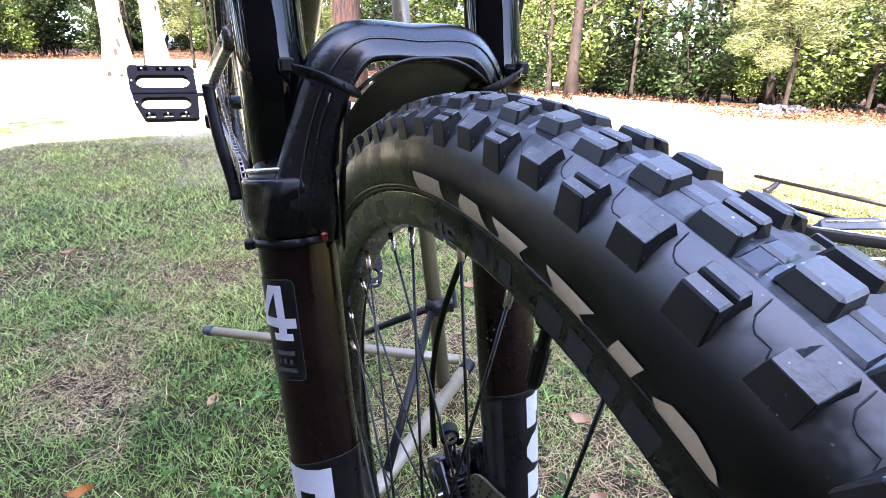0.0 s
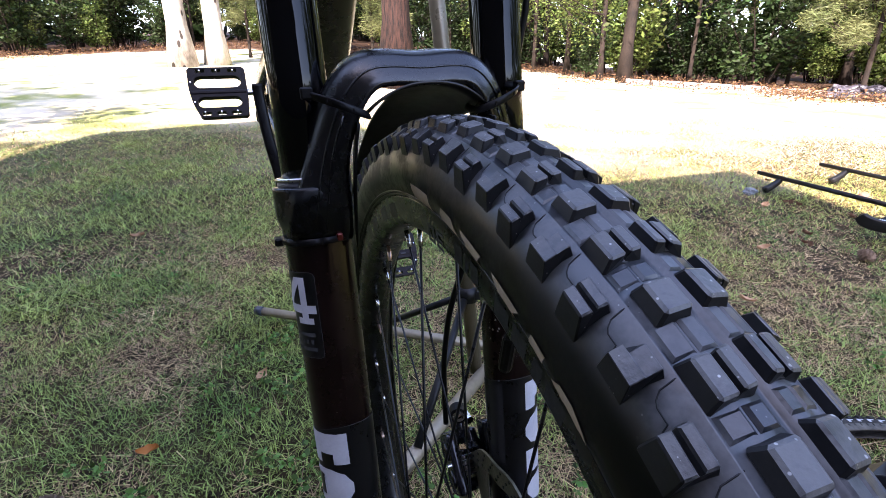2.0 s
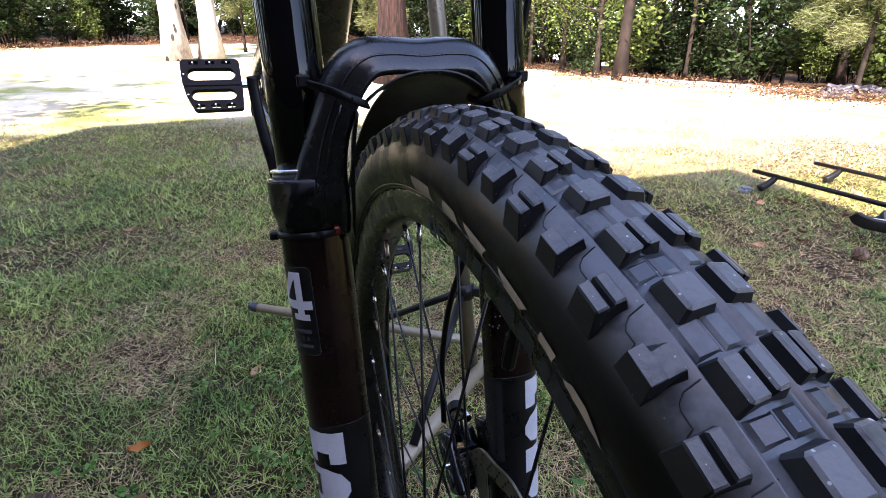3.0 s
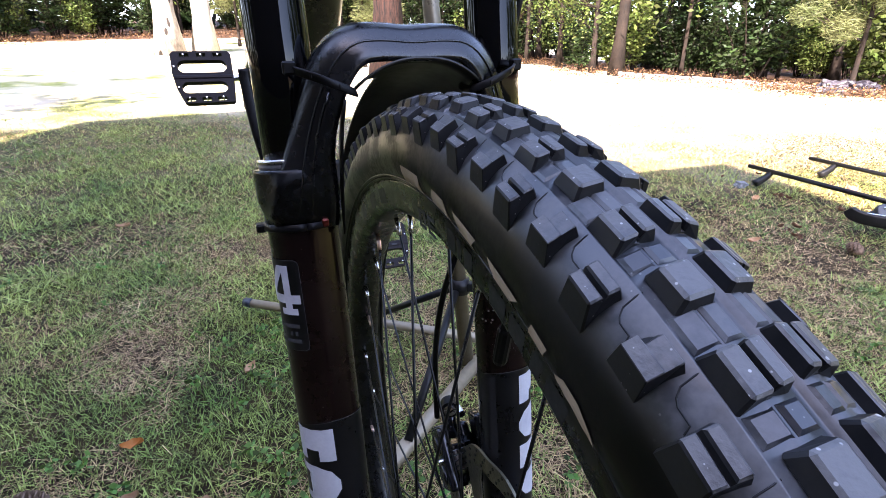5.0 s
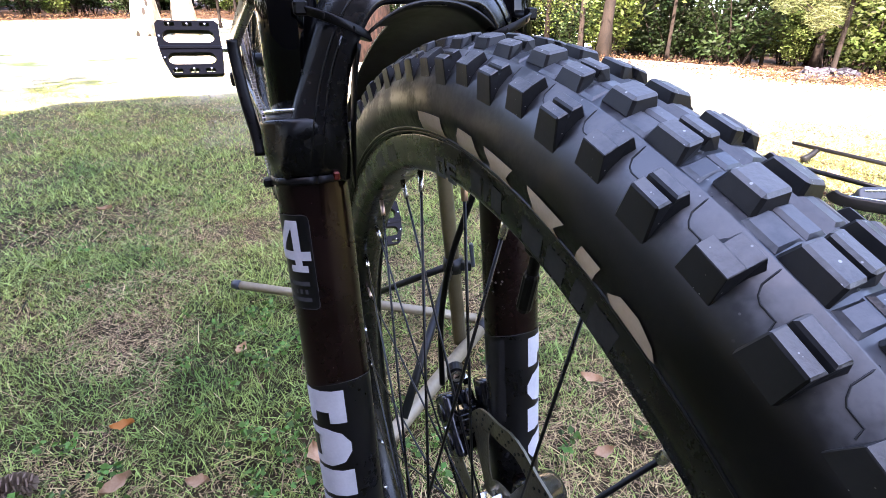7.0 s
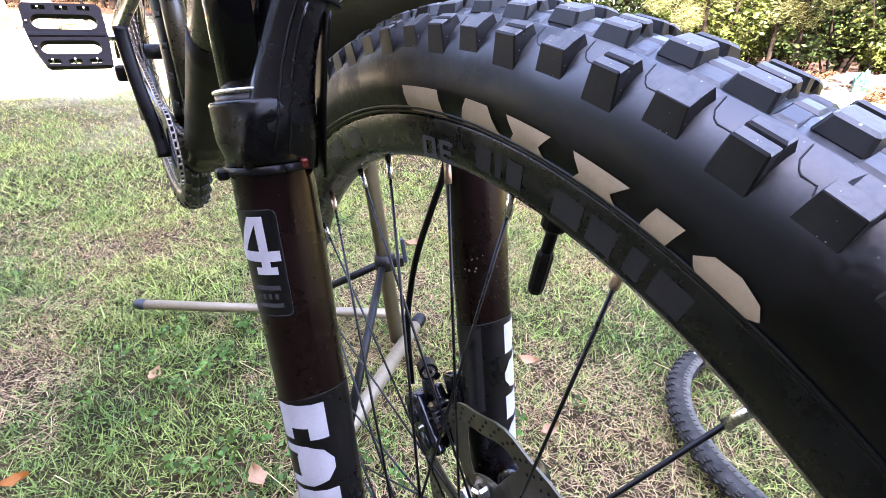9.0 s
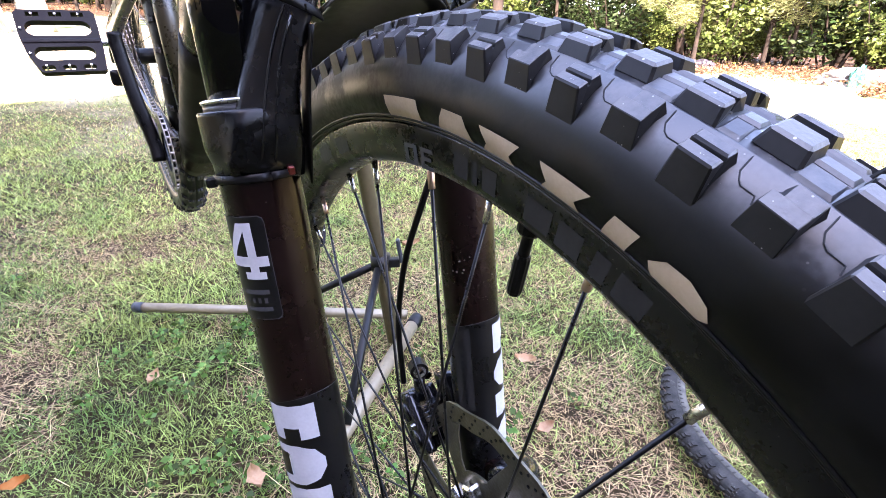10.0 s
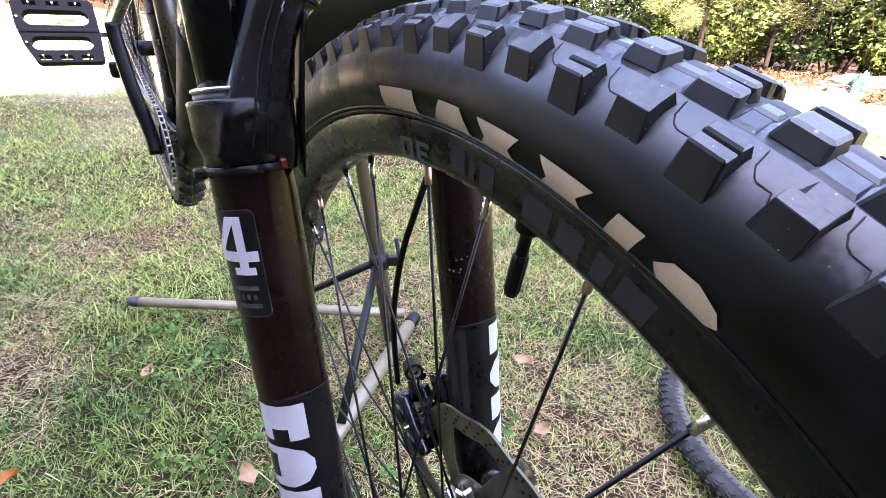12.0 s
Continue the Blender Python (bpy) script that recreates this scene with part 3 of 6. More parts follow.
# unseen trees added round both sides of the yard, for reflections
for k in range(12):
    a = (66 + 38 * (k + rng.random()) / 8) if k < 8 else (-64 - 50 * (k - 8 + rng.random()) / 4)
    x, y = polar(a, 18 + 6 * rng.random())
    other = copy_thing(broad, Matrix.Identity(4))
    other.matrix_basis = set_on(other, x, y, rng.uniform(0, 360), rng.uniform(0.6, 1.0))

# undergrowth in front of and among the trunks
kinds = [shrub(1, LEAF_MAT, "leafy green bush at the wood's edge"), shrub(2, LEAF_DARK, "dense dark green bush at the wood's edge", 2.6)]
lists = [[], []]
for k in range(64):
    a = -60 + 132 * (k + rng.random()) / 64
    edge = 21.5 if a < -12 else (16.5 if a < 8 else 14.0)
    d = edge + 7 * rng.random() ** 1.4
    which = 1 if rng.random() < (0.35 if a > 30 else (0.75 if a > 8 else 0.66)) else 0
    lists[which].append((*polar(a, d), rng.uniform(0, 360), rng.uniform(0.7, 1.5)))
# unseen bushes added at both sides, to darken reflections
for k in range(20):
    a = (70 + 44 * (k + rng.random()) / 14) if k < 14 else (-62 - 60 * (k - 14 + rng.random()) / 6)
    lists[k % 2].append((*polar(a, 15 + 5 * rng.random()), rng.uniform(0, 360), rng.uniform(0.9, 1.4)))
for root, spots in zip(kinds, lists):
    place(root, spots)

# young pines whose pale boughs hang into the sun
young = tree("young_pine", 4.4, 0.05, 61, BARK, LEAF_YELLOW, "young pine with pale yellow-green feathery needles", 0.24, 560, 0.075, 0.13, 14, 0.03, narrow=0.10)
place(young, [(*polar(34.5, 12.6), 40, 1.0), (*polar(40.5, 14.6), 150, 1.1), (*polar(-26.5, 16.5), 80, 0.9), (*polar(-13.6, 11.6), 200, 0.8)])

thin = tree("sapling", 8, 0.055, 71, BARK, LEAF_MAT, "thin dark sapling at the wood's edge", 0.3, 70, 0.06, 0.14, 8, 0.04)
spots = []
for k in range(26):
    a = -56 + 122 * (k + rng.random()) / 26
    d = (20.8 if a < -12 else (15.6 if a < 8 else 13.6)) + 3.5 * rng.random()
    spots.append((*polar(a, d), rng.uniform(0, 360), rng.uniform(0.6, 1.25)))
place(thin, spots)

# the wood further in
rngn = np.random.default_rng(12)
far_c, far_r = [], []
for k in range(640):
    # carried on past the view at both sides, to darken reflections
    a = rngn.uniform(-125, 138)
    d = rngn.uniform(27, 40)
    x, y = polar(a, d)
    far_c.append((x, y, rise(x, y) + rngn.uniform(0, 11) * (0.35 if a > 104 else 1.0)))
    far_r.append(rngn.uniform(0.9, 2.2))
tagged(quads("distant_woods", leaf_cloud(far_c, far_r, 125, 0.39, 5), LEAF_DARK), "dense dark woods closing the yard", "woods", kind="stuff")

# unseen house shape added behind the camera; its outline casts the lawn's shade
SIDING = material("dark siding of the added house", (0.045, 0.035, 0.028), 0.7, second=(0.062, 0.049, 0.039), scale=1.5, bump=0.3, bump_scale=12)
SHINGLE = material("dark roof shingle", (0.06, 0.055, 0.05), 0.85, second=(0.10, 0.09, 0.085), scale=3, bump=0.5, bump_scale=30)
house = thing("house", "unseen house shape added to shade the lawn", "house")


def prism_part(name, outline, y0, y1, mat, parent):
    """An outline in x and z carried from y0 to y1."""
    bm = loft(bmesh.new(), [[(x, y, z) for x, z in outline] for y in (y0, y1)])
    return part(name, bm, mat, parent)


prism_part("wall", [(-3.0, -0.3), (1.0, -0.3), (1.0, 4.02), (0.2, 5.4), (-0.75, 5.0), (-3.0, 5.0)], -11.0, -2.6, SIDING, house)
prism_part("bay_wall", [(-5.5, -0.3), (-3.0, -0.3), (-3.0, 6.6), (-4.25, 7.6), (-5.5, 6.6)], -11.0, -2.6, SIDING, house)
# low wing, added to darken what the fork tubes mirror
prism_part("wing_wall", [(1.0, -0.3), (2.4, -0.3), (2.4, 2.2), (1.0, 2.5)], -11.0, -2.6, SIDING, house)
prism_part("wing_roof", [(1.0, 2.5), (2.5, 2.18), (2.5, 2.28), (1.0, 2.6)], -11.2, -2.5, SHINGLE, house)
prism_part("roof", [(-3.0, 5.0), (-0.75, 5.0), (0.2, 5.4), (1.0, 4.02), (1.08, 4.10), (0.2, 5.66), (-0.75, 5.22), (-3.0, 5.22)], -11.3, -2.45, SHINGLE, house)
prism_part("bay_roof", [(-5.75, 6.45), (-4.25, 7.63), (-2.75, 6.45), (-2.75, 6.6), (-4.25, 7.8), (-5.75, 6.6)], -11.3, -2.4, SHINGLE, house)
# trees out of view, added to block sky at the left and behind
unseen_tree = tree("shade_tree", 13, 0.30, 33, BARK, LEAF_DARK, "unseen leafy tree added to block the sky", 0.30, 120, 0.2, 0.18, 12)
place(unseen_tree, [(-11.0, -4.6, 0, 0.9), (-13.5, -9.0, 140, 1.0), (-9.0, -11.0, 250, 1.0), (-8.3, -0.6, 60, 0.62)])


# ---- the mountain bicycle: x to its left side, y to its back, z up, from the front axle ----
BIKE = Matrix(((0.88813, -0.45910, -0.02134, 0.01940), (0.45897, 0.88838, -0.01103, 0.22864), (0.02402, 0.0, 0.99971, 0.36291), (0, 0, 0, 1)))
bike = thing("mountain_bike", "olive and black mountain bike held nose-down in a repair stand", "bicycle", BIKE)
TILT = radians(16.5)


def level(back, up, x=0.0):
    """A point of the level bicycle, from the front axle, tilted nose-down with it."""
    return Vector((x, back * math.cos(TILT) - up * math.sin(TILT), back * math.sin(TILT) + up * math.cos(TILT)))


def turned(angle):
    """A turn about the axle that takes the top of the wheel to angle (90 is up, more is forward)."""
    return Matrix.Rotation(radians(angle - 90), 4, "X")


def on_wheel(x, angle, r):
    a = radians(angle)
    return Vector((x, r * math.cos(a), r * math.sin(a)))


# the wheel stands a little turned in the fork, and its tyre sits a little to one side
WHEEL = Matrix(((0.99974, 0.02147, 0.00802, 0.00008), (-0.02147, 0.99977, -0.00017, 0.00316), (-0.00802, 0.0, 0.99997, 0.00140), (0, 0, 0, 1)))
TYRE_AT = WHEEL @ Matrix.Translation((0.00265, 0, 0))

# casing: half profile from bead to crown
CASING = [(0.0160, 0.3170), (0.0178, 0.3225), (0.0224, 0.3265), (0.0261, 0.3310), (0.0281, 0.3360), (0.0286, 0.3400), (0.0284, 0.3445), (0.0275, 0.3500), (0.0261, 0.3545), (0.0239, 0.3590), (0.0208, 0.3630), (0.0172, 0.3660), (0.0159, 0.3669), (0.0155, 0.3672), (0.0151, 0.3668), (0.0095, 0.3694), (0.0020, 0.3706), (0.0014, 0.3690), (0.0005, 0.3689), (0.0001, 0.3689)]
profile = [(-a, r) for a, r in CASING] + [(a, r) for a, r in reversed(CASING)]
inner = [(0.0120, 0.3180), (0.0240, 0.3390), (0.0150, 0.3560), (-0.0150, 0.3560), (-0.0240, 0.3390), (-0.0120, 0.3180)]
tyre = part("tyre", spin(profile + inner, 200), TYRE_MAT, bike, "knobbly black rubber tyre with cream sidewall print", smooth=True, at=TYRE_AT)
for s in (-1, 1):
    part("bead_rib", spin([(s * (0.0242 + 0.0009 * math.cos(a)), 0.3284 + 0.0009 * math.sin(a)) for a in [math.tau * k / 6 for k in range(6)]], 160), RUBBER, tyre, smooth=True)
    part("bead_rib", spin([(s * (0.0226 + 0.0007 * math.cos(a)), 0.3264 + 0.0007 * math.sin(a)) for a in [math.tau * k / 6 for k in range(6)]], 160), RUBBER, tyre, smooth=True)


def side_wall_x(r):
    for (a0, r0), (a1, r1) in zip(CASING, CASING[1:]):
        if r0 <= r <= r1:
            return a0 + (a1 - a0) * (r - r0) / (r1 - r0)
    return CASING[0][0]


def knob_mesh(name, outline, mirror):
    """One tread block: an outline across the tyre as (x, r, front end, back end), carried along the tread."""
    bm = bmesh.new()
    loft(bm, [[(x, y0, r) for x, r, y0, y1 in outline], [(x, y1, r) for x, r, y0, y1 in outline]])
    bmesh.ops.recalc_face_normals(bm, faces=bm.faces)
    long_edges = [e for e in bm.edges if e.calc_length() > 0.0026]
    bmesh.ops.bevel(bm, geom=long_edges, offset=0.0008, segments=1, affect="EDGES", clamp_overlap=True)
    if mirror:
        bmesh.ops.scale(bm, vec=(-1, 1, 1), verts=bm.verts)
    bmesh.ops.recalc_face_normals(bm, faces=bm.faces)
    mesh = bpy.data.meshes.new(name)
    bm.to_mesh(mesh)
    bm.free()
    mesh.materials.append(TREAD)
    mesh.materials.append(KNOB_SIDE)
    # faces that don't point outward get the colour with painted shade
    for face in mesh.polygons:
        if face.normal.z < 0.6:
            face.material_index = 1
    return mesh


SIDE_SQUARE = [(-0.0258, 0.3530, -0.0060, 0.0060), (-0.0268, 0.3633, -0.0050, 0.0050), (-0.0232, 0.3660, -0.0050, 0.0050), (-0.0230, 0.3656, -0.0050, 0.0024), (-0.0192, 0.3684, -0.0050, 0.0024), (-0.0176, 0.3646, -0.0064, 0.0042)]
SIDE_SPLIT = [(-0.0266, 0.3515, -0.0062, 0.0062), (-0.0280, 0.3636, -0.0051, 0.0051), (-0.0246, 0.3655, -0.0051, 0.0051), (-0.0244, 0.3632, -0.0051, 0.0051), (-0.0235, 0.3636, -0.0051, 0.0051), (-0.0233, 0.3661, -0.0051, 0.0051), (-0.0202, 0.3677, -0.0051, 0.0051), (-0.0186, 0.3638, -0.0064, 0.0062)]
CENTRE_RAMP = [(-0.0132, 0.3674, -0.0068, 0.0066), (-0.0114, 0.3731, -0.0053, 0.0052), (-0.0034, 0.3746, -0.0053, 0.0052), (-0.0022, 0.3686, -0.0070, 0.0076)]
CENTRE_SPLIT = [(-0.0156, 0.3658, -0.0070, 0.0070), (-0.0137, 0.3722, -0.0057, 0.0056), (-0.0088, 0.3737, -0.0057, 0.0056), (-0.0086, 0.3700, -0.0057, 0.0056), (-0.0073, 0.3702, -0.0055, 0.0057), (-0.0071, 0.3740, -0.0052, 0.0058), (-0.0032, 0.3746, -0.0048, 0.0060), (-0.0020, 0.3684, -0.0066, 0.0072)]
PAIRS = 52
PITCH = 360.0 / PAIRS
MIRRORED = -0.2
rows = [(SIDE_SQUARE, 116.44), (SIDE_SPLIT, 113.04), (CENTRE_RAMP, 114.58), (CENTRE_SPLIT, 118.15)]
rest = bmesh.new()


def add_turned(bm, mesh, m):
    extra = bmesh.new()
    extra.from_mesh(mesh)
    bmesh.ops.transform(extra, matrix=m, verts=extra.verts)
    spare = bpy.data.meshes.new("spare")
    extra.to_mesh(spare)
    extra.free()
    bm.from_mesh(spare)
    bpy.data.meshes.remove(spare)


for outline, phase in rows:
    for mirror in (False, True):
        mesh = knob_mesh("knob", outline, mirror)
        for k in range(PAIRS):
            angle = (phase + k * PITCH + (MIRRORED if mirror else 0.0)) % 360
            if 88 < angle < 162:
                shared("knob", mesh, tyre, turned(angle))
            else:
                add_turned(rest, mesh, turned(angle))
# low moulded pads between the blocks
PADS = []
for middle, half_length in ((116.25, 0.0052), (112.85, 0.0034)):
    for x0, x1, r0, r1 in ((-0.0146, -0.0084, 0.3678, 0.3703), (-0.0076, -0.0024, 0.3706, 0.3713)):
        PADS.append(([(x0 - 0.0003, r0 - 0.002, -half_length, half_length), (x0, r0, 0.0002 - half_length, half_length - 0.0002), (x1, r1, 0.0002 - half_length, half_length - 0.0002), (x1 + 0.0003, r1 - 0.002, -half_length, half_length)], middle))
pads = bmesh.new()
for outline, phase in PADS:
    for mirror in (False, True):
        mesh = knob_mesh("pad", outline, mirror)
        for k in range(PAIRS):
            add_turned(pads, mesh, turned(phase + k * PITCH + (MIRRORED if mirror else 0.0)))
        bpy.data.meshes.remove(mesh)
# fine mould lines that bend round the side blocks


def casing_r(x):
    for (a0, r0), (a1, r1) in zip(CASING[5:], CASING[6:]):
        if a1 <= x <= a0:
            return r0 + (r1 - r0) * (a0 - x) / max(1e-6, a0 - a1)
    return CASING[-1][1]


lines = bmesh.new()
for start, end in ((109.52, 113.04), (113.04, 116.44)):
    way = [(0.0150, start + 1.1), (0.0170, start + 1.15), (0.0200, start + 1.25), (0.0214, start + 1.5), (0.0219, (start + end) / 2), (0.0219, end - 1.1), (0.0232, end - 0.95)]
    for s in (-1, 1):
        for k in range(PAIRS):
            turn = k * PITCH + (MIRRORED if s > 0 else 0.0)
            pts = [on_wheel(s * x, a + turn, casing_r(x) + 0.00005) for x, a in way]
            loft(lines, along(pts, circle(0.00024, 5), Vector((s, 0.2, 0.1))))
tagged(part("mould_line", lines, KNOB_SIDE, tyre), kind="stuff")
tagged(part("moulding", pads, TREAD_CAP, tyre), kind="stuff")
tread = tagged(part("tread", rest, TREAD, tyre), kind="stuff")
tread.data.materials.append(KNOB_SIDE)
# the joined knobs get the same painted split of lit tops and shaded sides
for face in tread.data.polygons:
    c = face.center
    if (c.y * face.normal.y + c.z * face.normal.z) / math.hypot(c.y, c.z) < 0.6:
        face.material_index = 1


# sidewall print: plain cream shapes, drawn in angle and radius
def wall_shape(name, points, mat, parent, x_of, lift=0.0005, sides=(-1,), label=""):
    """A flat printed shape on the wheel's side, from (angle, radius) corners, cut fine enough to follow the curve."""
    for s in sides:
        bm = bmesh.new()
        v = [bm.verts.new((a, r, 0)) for a, r in points]
        bm.faces.new(v)
        bmesh.ops.triangulate(bm, faces=bm.faces[:])
        bmesh.ops.subdivide_edges(bm, edges=bm.edges[:], cuts=2, use_grid_fill=True)
        for p in bm.verts:
            a, r = p.co.x, p.co.y
            p.co = on_wheel(s * (x_of(r) + lift), a, r)
        part(name, bm, mat, parent, label, smooth=True)


LOW, TOP = 0.3262, 0.3385


def shape(a0, a1, corners):
    """Corners in a unit cell, across the angle and up the radius."""
    return [(a0 + (a1 - a0) * u, LOW + (TOP - LOW) * v) for u, v in corners]


HOURGLASS = [(0.0, 1), (0.95, 1), (0.70, 0.5), (0.85, 0), (-0.1, 0), (0.15, 0.5)]
MARKS = [
    shape(88.1, 93.3, [(0.0, 1), (0.95, 1), (0.95, 0), (-0.05, 0)]),
    shape(95.5, 99.9, [(0.22, 1), (0.74, 1), (0.98, 0), (-0.10, 0)]),
    shape(100.6, 104.6, HOURGLASS),
    shape(106.1, 110.1, HOURGLASS),
    shape(111.5, 113.1, [(0.0, 1), (1.0, 1), (0.55, 0), (-0.5, 0)]),
    shape(114.0, 117.6, [(-0.02, 0.62), (0.20, 0.96), (0.55, 1.0), (0.88, 0.80), (1.0, 0.45), (0.80, 0.08), (0.48, 0.0), (0.08, 0.22)]),
]
for points in MARKS:
    wall_shape("sidewall_mark", points, MARK, tyre, side_wall_x, 0.0006, label="cream printed block on the sidewall")

# rim
RIM = [(0.0150, 0.3190), (0.0172, 0.3250), (0.0182, 0.3256), (0.0186, 0.3240), (0.0180, 0.3160), (0.0168, 0.3080), (0.0130, 0.3035), (0.0060, 0.3010)]
rim = part("rim", spin([(-a, r) for a, r in RIM] + [(a, r) for a, r in reversed(RIM)], 160), RIM_MAT, bike, "satin black alloy rim with grey print", smooth=True, at=WHEEL)


def rim_x(r):
    return 0.0168 + (0.0186 - 0.0168) * (r - 0.308) / (0.324 - 0.308)


def rim_cell(a0, a1, corners, r0=0.3095, r1=0.3200):
    return [(a0 + (a1 - a0) * u, r0 + (r1 - r0) * v) for u, v in corners]


BAR = [(0, 1), (1, 1), (1, 0), (0, 0)]
for a0, a1 in ((104.7, 107.2), (107.8, 109.9), (110.9, 112.1), (112.8, 115.1), (96.4, 98.2), (98.8, 99.4), (100.0, 101.6)):
    wall_shape("rim_mark", rim_cell(a0, a1, BAR), GREY_MARK, rim, rim_x, 0.0004, label="dark grey printed block on the rim")
# the number 30, reading from the hub side
for pts in ([(0, 0), (0.28, 0), (0.28, 1), (0, 1)], [(0.28, 0), (1, 0), (1, 0.2), (0.28, 0.2)], [(0.28, 0.4), (0.85, 0.4), (0.85, 0.6), (0.28, 0.6)], [(0.28, 0.8), (1, 0.8), (1, 1), (0.28, 1)]):
    wall_shape("rim_number", rim_cell(91.3, 93.3, pts, 0.3050, 0.3155), PALE_GREY_MARK, rim, rim_x, 0.0005, label="grey printed 3")
for pts in ([(0, 0), (1, 0), (1, 0.2), (0, 0.2)], [(0, 0.8), (1, 0.8), (1, 1), (0, 1)], [(0, 0.2), (0.28, 0.2), (0.28, 0.8), (0, 0.8)], [(0.72, 0.2), (1, 0.2), (1, 0.8), (0.72, 0.8)]):
    wall_shape("rim_number", rim_cell(88.6, 90.7, pts, 0.3050, 0.3155), PALE_GREY_MARK, rim, rim_x, 0.0005, label="grey printed 0")
for a0 in (72.0, 66.0, 58.0):
    wall_shape("rim_mark", rim_cell(a0, a0 + 3.4, BAR), GREY_MARK, rim, rim_x, 0.0004, label="dark grey printed block on the rim")

# valve
valve = part("valve_stem", tube([on_wheel(0, 102.9, 0.3005), on_wheel(0, 102.9, 0.275)], 0.0027, 12), PLASTIC, rim, "black valve stem", smooth=True)
part("valve_nut", loft(bmesh.new(), along([on_wheel(0, 102.9, 0.3003), on_wheel(0, 102.9, 0.2985), on_wheel(0, 102.9, 0.2940), on_wheel(0, 102.9, 0.2925)], lambda f: circle(0.0058 if 0.2 < f < 0.8 else 0.0046, 14), Vector((1, 0, 0)))), PLASTIC, valve)
part("valve_cap", loft(bmesh.new(), along([on_wheel(0, 102.9, 0.2815), on_wheel(0, 102.9, 0.280), on_wheel(0, 102.9, 0.262), on_wheel(0, 102.9, 0.2595)], lambda f: [(x * (0.0036 if 0.1 < f < 0.9 else 0.0030), y * (0.0036 if 0.1 < f < 0.9 else 0.0030)) for x, y in [(math.cos(math.tau * i / 24) * (1.06 if i % 2 else 1.0), math.sin(math.tau * i / 24) * (1.06 if i % 2 else 1.0)) for i in range(24)]], Vector((1, 0, 0)))), PLASTIC, valve, "knurled black valve cap")

# hub, spokes and nipples
part("hub", spin([(-0.052, 0.0085), (-0.044, 0.0085), (-0.042, 0.012), (-0.036, 0.014), (-0.034, 0.029), (-0.030, 0.029), (-0.027, 0.017), (0.012, 0.017), (0.016, 0.029), (0.020, 0.029), (0.023, 0.022), (0.038, 0.022), (0.040, 0.010), (0.052, 0.010), (0.052, 0.006), (-0.052, 0.006)], 40), CALLIPER_MAT, bike, "glossy black front hub", smooth=True, at=WHEEL)
part("axle", tube([(-0.088, 0, 0), (0.088, 0, 0)], 0.0058, 14), PLASTIC, bike, smooth=True)
SPOKES = 32
for k in range(SPOKES):
    a = 109.4 + k * 360 / SPOKES
    left = k % 2 == 1
    cross = 42 if (k // 2) % 2 == 0 else -42
    x_hub = -0.032 if left else 0.018
    x_rim = -0.003 if left else 0.003
    foot, head = on_wheel(x_hub, a + cross, 0.027), on_wheel(x_rim, a, 0.2905)
    spoke = part("spoke", tube([foot, foot.lerp(head, 0.5), head], 0.00105, 6), SPOKE_MAT, bike, smooth=True, at=WHEEL)
    out = on_wheel(x_rim * 0.8, a, 0.3025)
    part("nipple", tube([out, head, foot.lerp(head, 0.985)], 0.0021, 8), ALLOY if k % 3 else COPPER, spoke, smooth=True)

# brake rotor
rotor = bmesh.new()
rings = []
for i in range(72):
    a = math.tau * i / 72
    lo, hi = 0.0885 + 0.0018 * math.cos(12 * a), 0.1050 + 0.0018 * math.cos(12 * a)
    rings.append([(x, -math.sin(a) * r, math.cos(a) * r) for x, r in ((0.0405, lo), (0.0405, hi), (0.0425, hi), (0.0425, lo))])
disc = part("brake_rotor", loft(rotor, rings, cyclic=True), ROTOR_MAT, bike, "drilled steel brake rotor")
for k in range(6):
    a = 25 + k * 60
    line = [on_wheel(0.0415, a, 0.020), on_wheel(0.0415, a + 10, 0.05), on_wheel(0.0415, a + 27, 0.0915)]
    part("rotor_arm", loft(bmesh.new(), along(line, lambda g: rounded(0.0175 - 0.0095 * math.sin(3.1 * min(1.0, 1.05 * g)), 0.0009, 0.0005, 1), Vector((1, 0, 0)), 1)), ROTOR_MAT, disc)
part("rotor_plate", spin([(0.0406, 0.0300), (0.0424, 0.0300), (0.0424, 0.0470), (0.0406, 0.0470)], 40), ROTOR_MAT, disc)
part("rotor_carrier", loft(bmesh.new(), along([(0.0400, 0, 0), (0.0430, 0, 0)], circle(0.024, 24), Vector((0, 1, 0)))), ALLOY, disc, "bright alloy rotor carrier")
hole = bmesh.new()
loft(hole, along([(0.0400, 0, 0), (0.0430, 0, 0)], circle(0.0013, 7), Vector((0, 1, 0))))
hole_mesh = bpy.data.meshes.new("rotor_hole")
hole.to_mesh(hole_mesh)
hole.free()
hole_mesh.materials.append(PLASTIC)
for k in range(132):
    r = (0.0918, 0.0967, 0.1016)[k % 3]
    shared("rotor_hole", hole_mesh, disc, Matrix.Translation(on_wheel(0, k * 360 / 132, r + 0.0018 * math.cos(12 * (math.radians(k * 360 / 132) - math.pi / 2)))))

# calliper behind the brake-side leg
CAL = pose(0.040, 0.088, 0.050, -42)
cal = part("brake_calliper", bevelled((0.012, 0.026, 0.056), 0.005, 3, CAL @ pose(-0.010, 0, 0)), CALLIPER_MAT, bike, "glossy black hydraulic brake calliper", smooth=True)
part("calliper_half", bevelled((0.012, 0.026, 0.056), 0.005, 3, CAL @ pose(0.010, 0, 0)), CALLIPER_MAT, cal, smooth=True)
part("bridge", bevelled((0.026, 0.009, 0.014), 0.003, 2, CAL @ pose(0, 0.012, 0.022)), CALLIPER_MAT, cal, smooth=True)
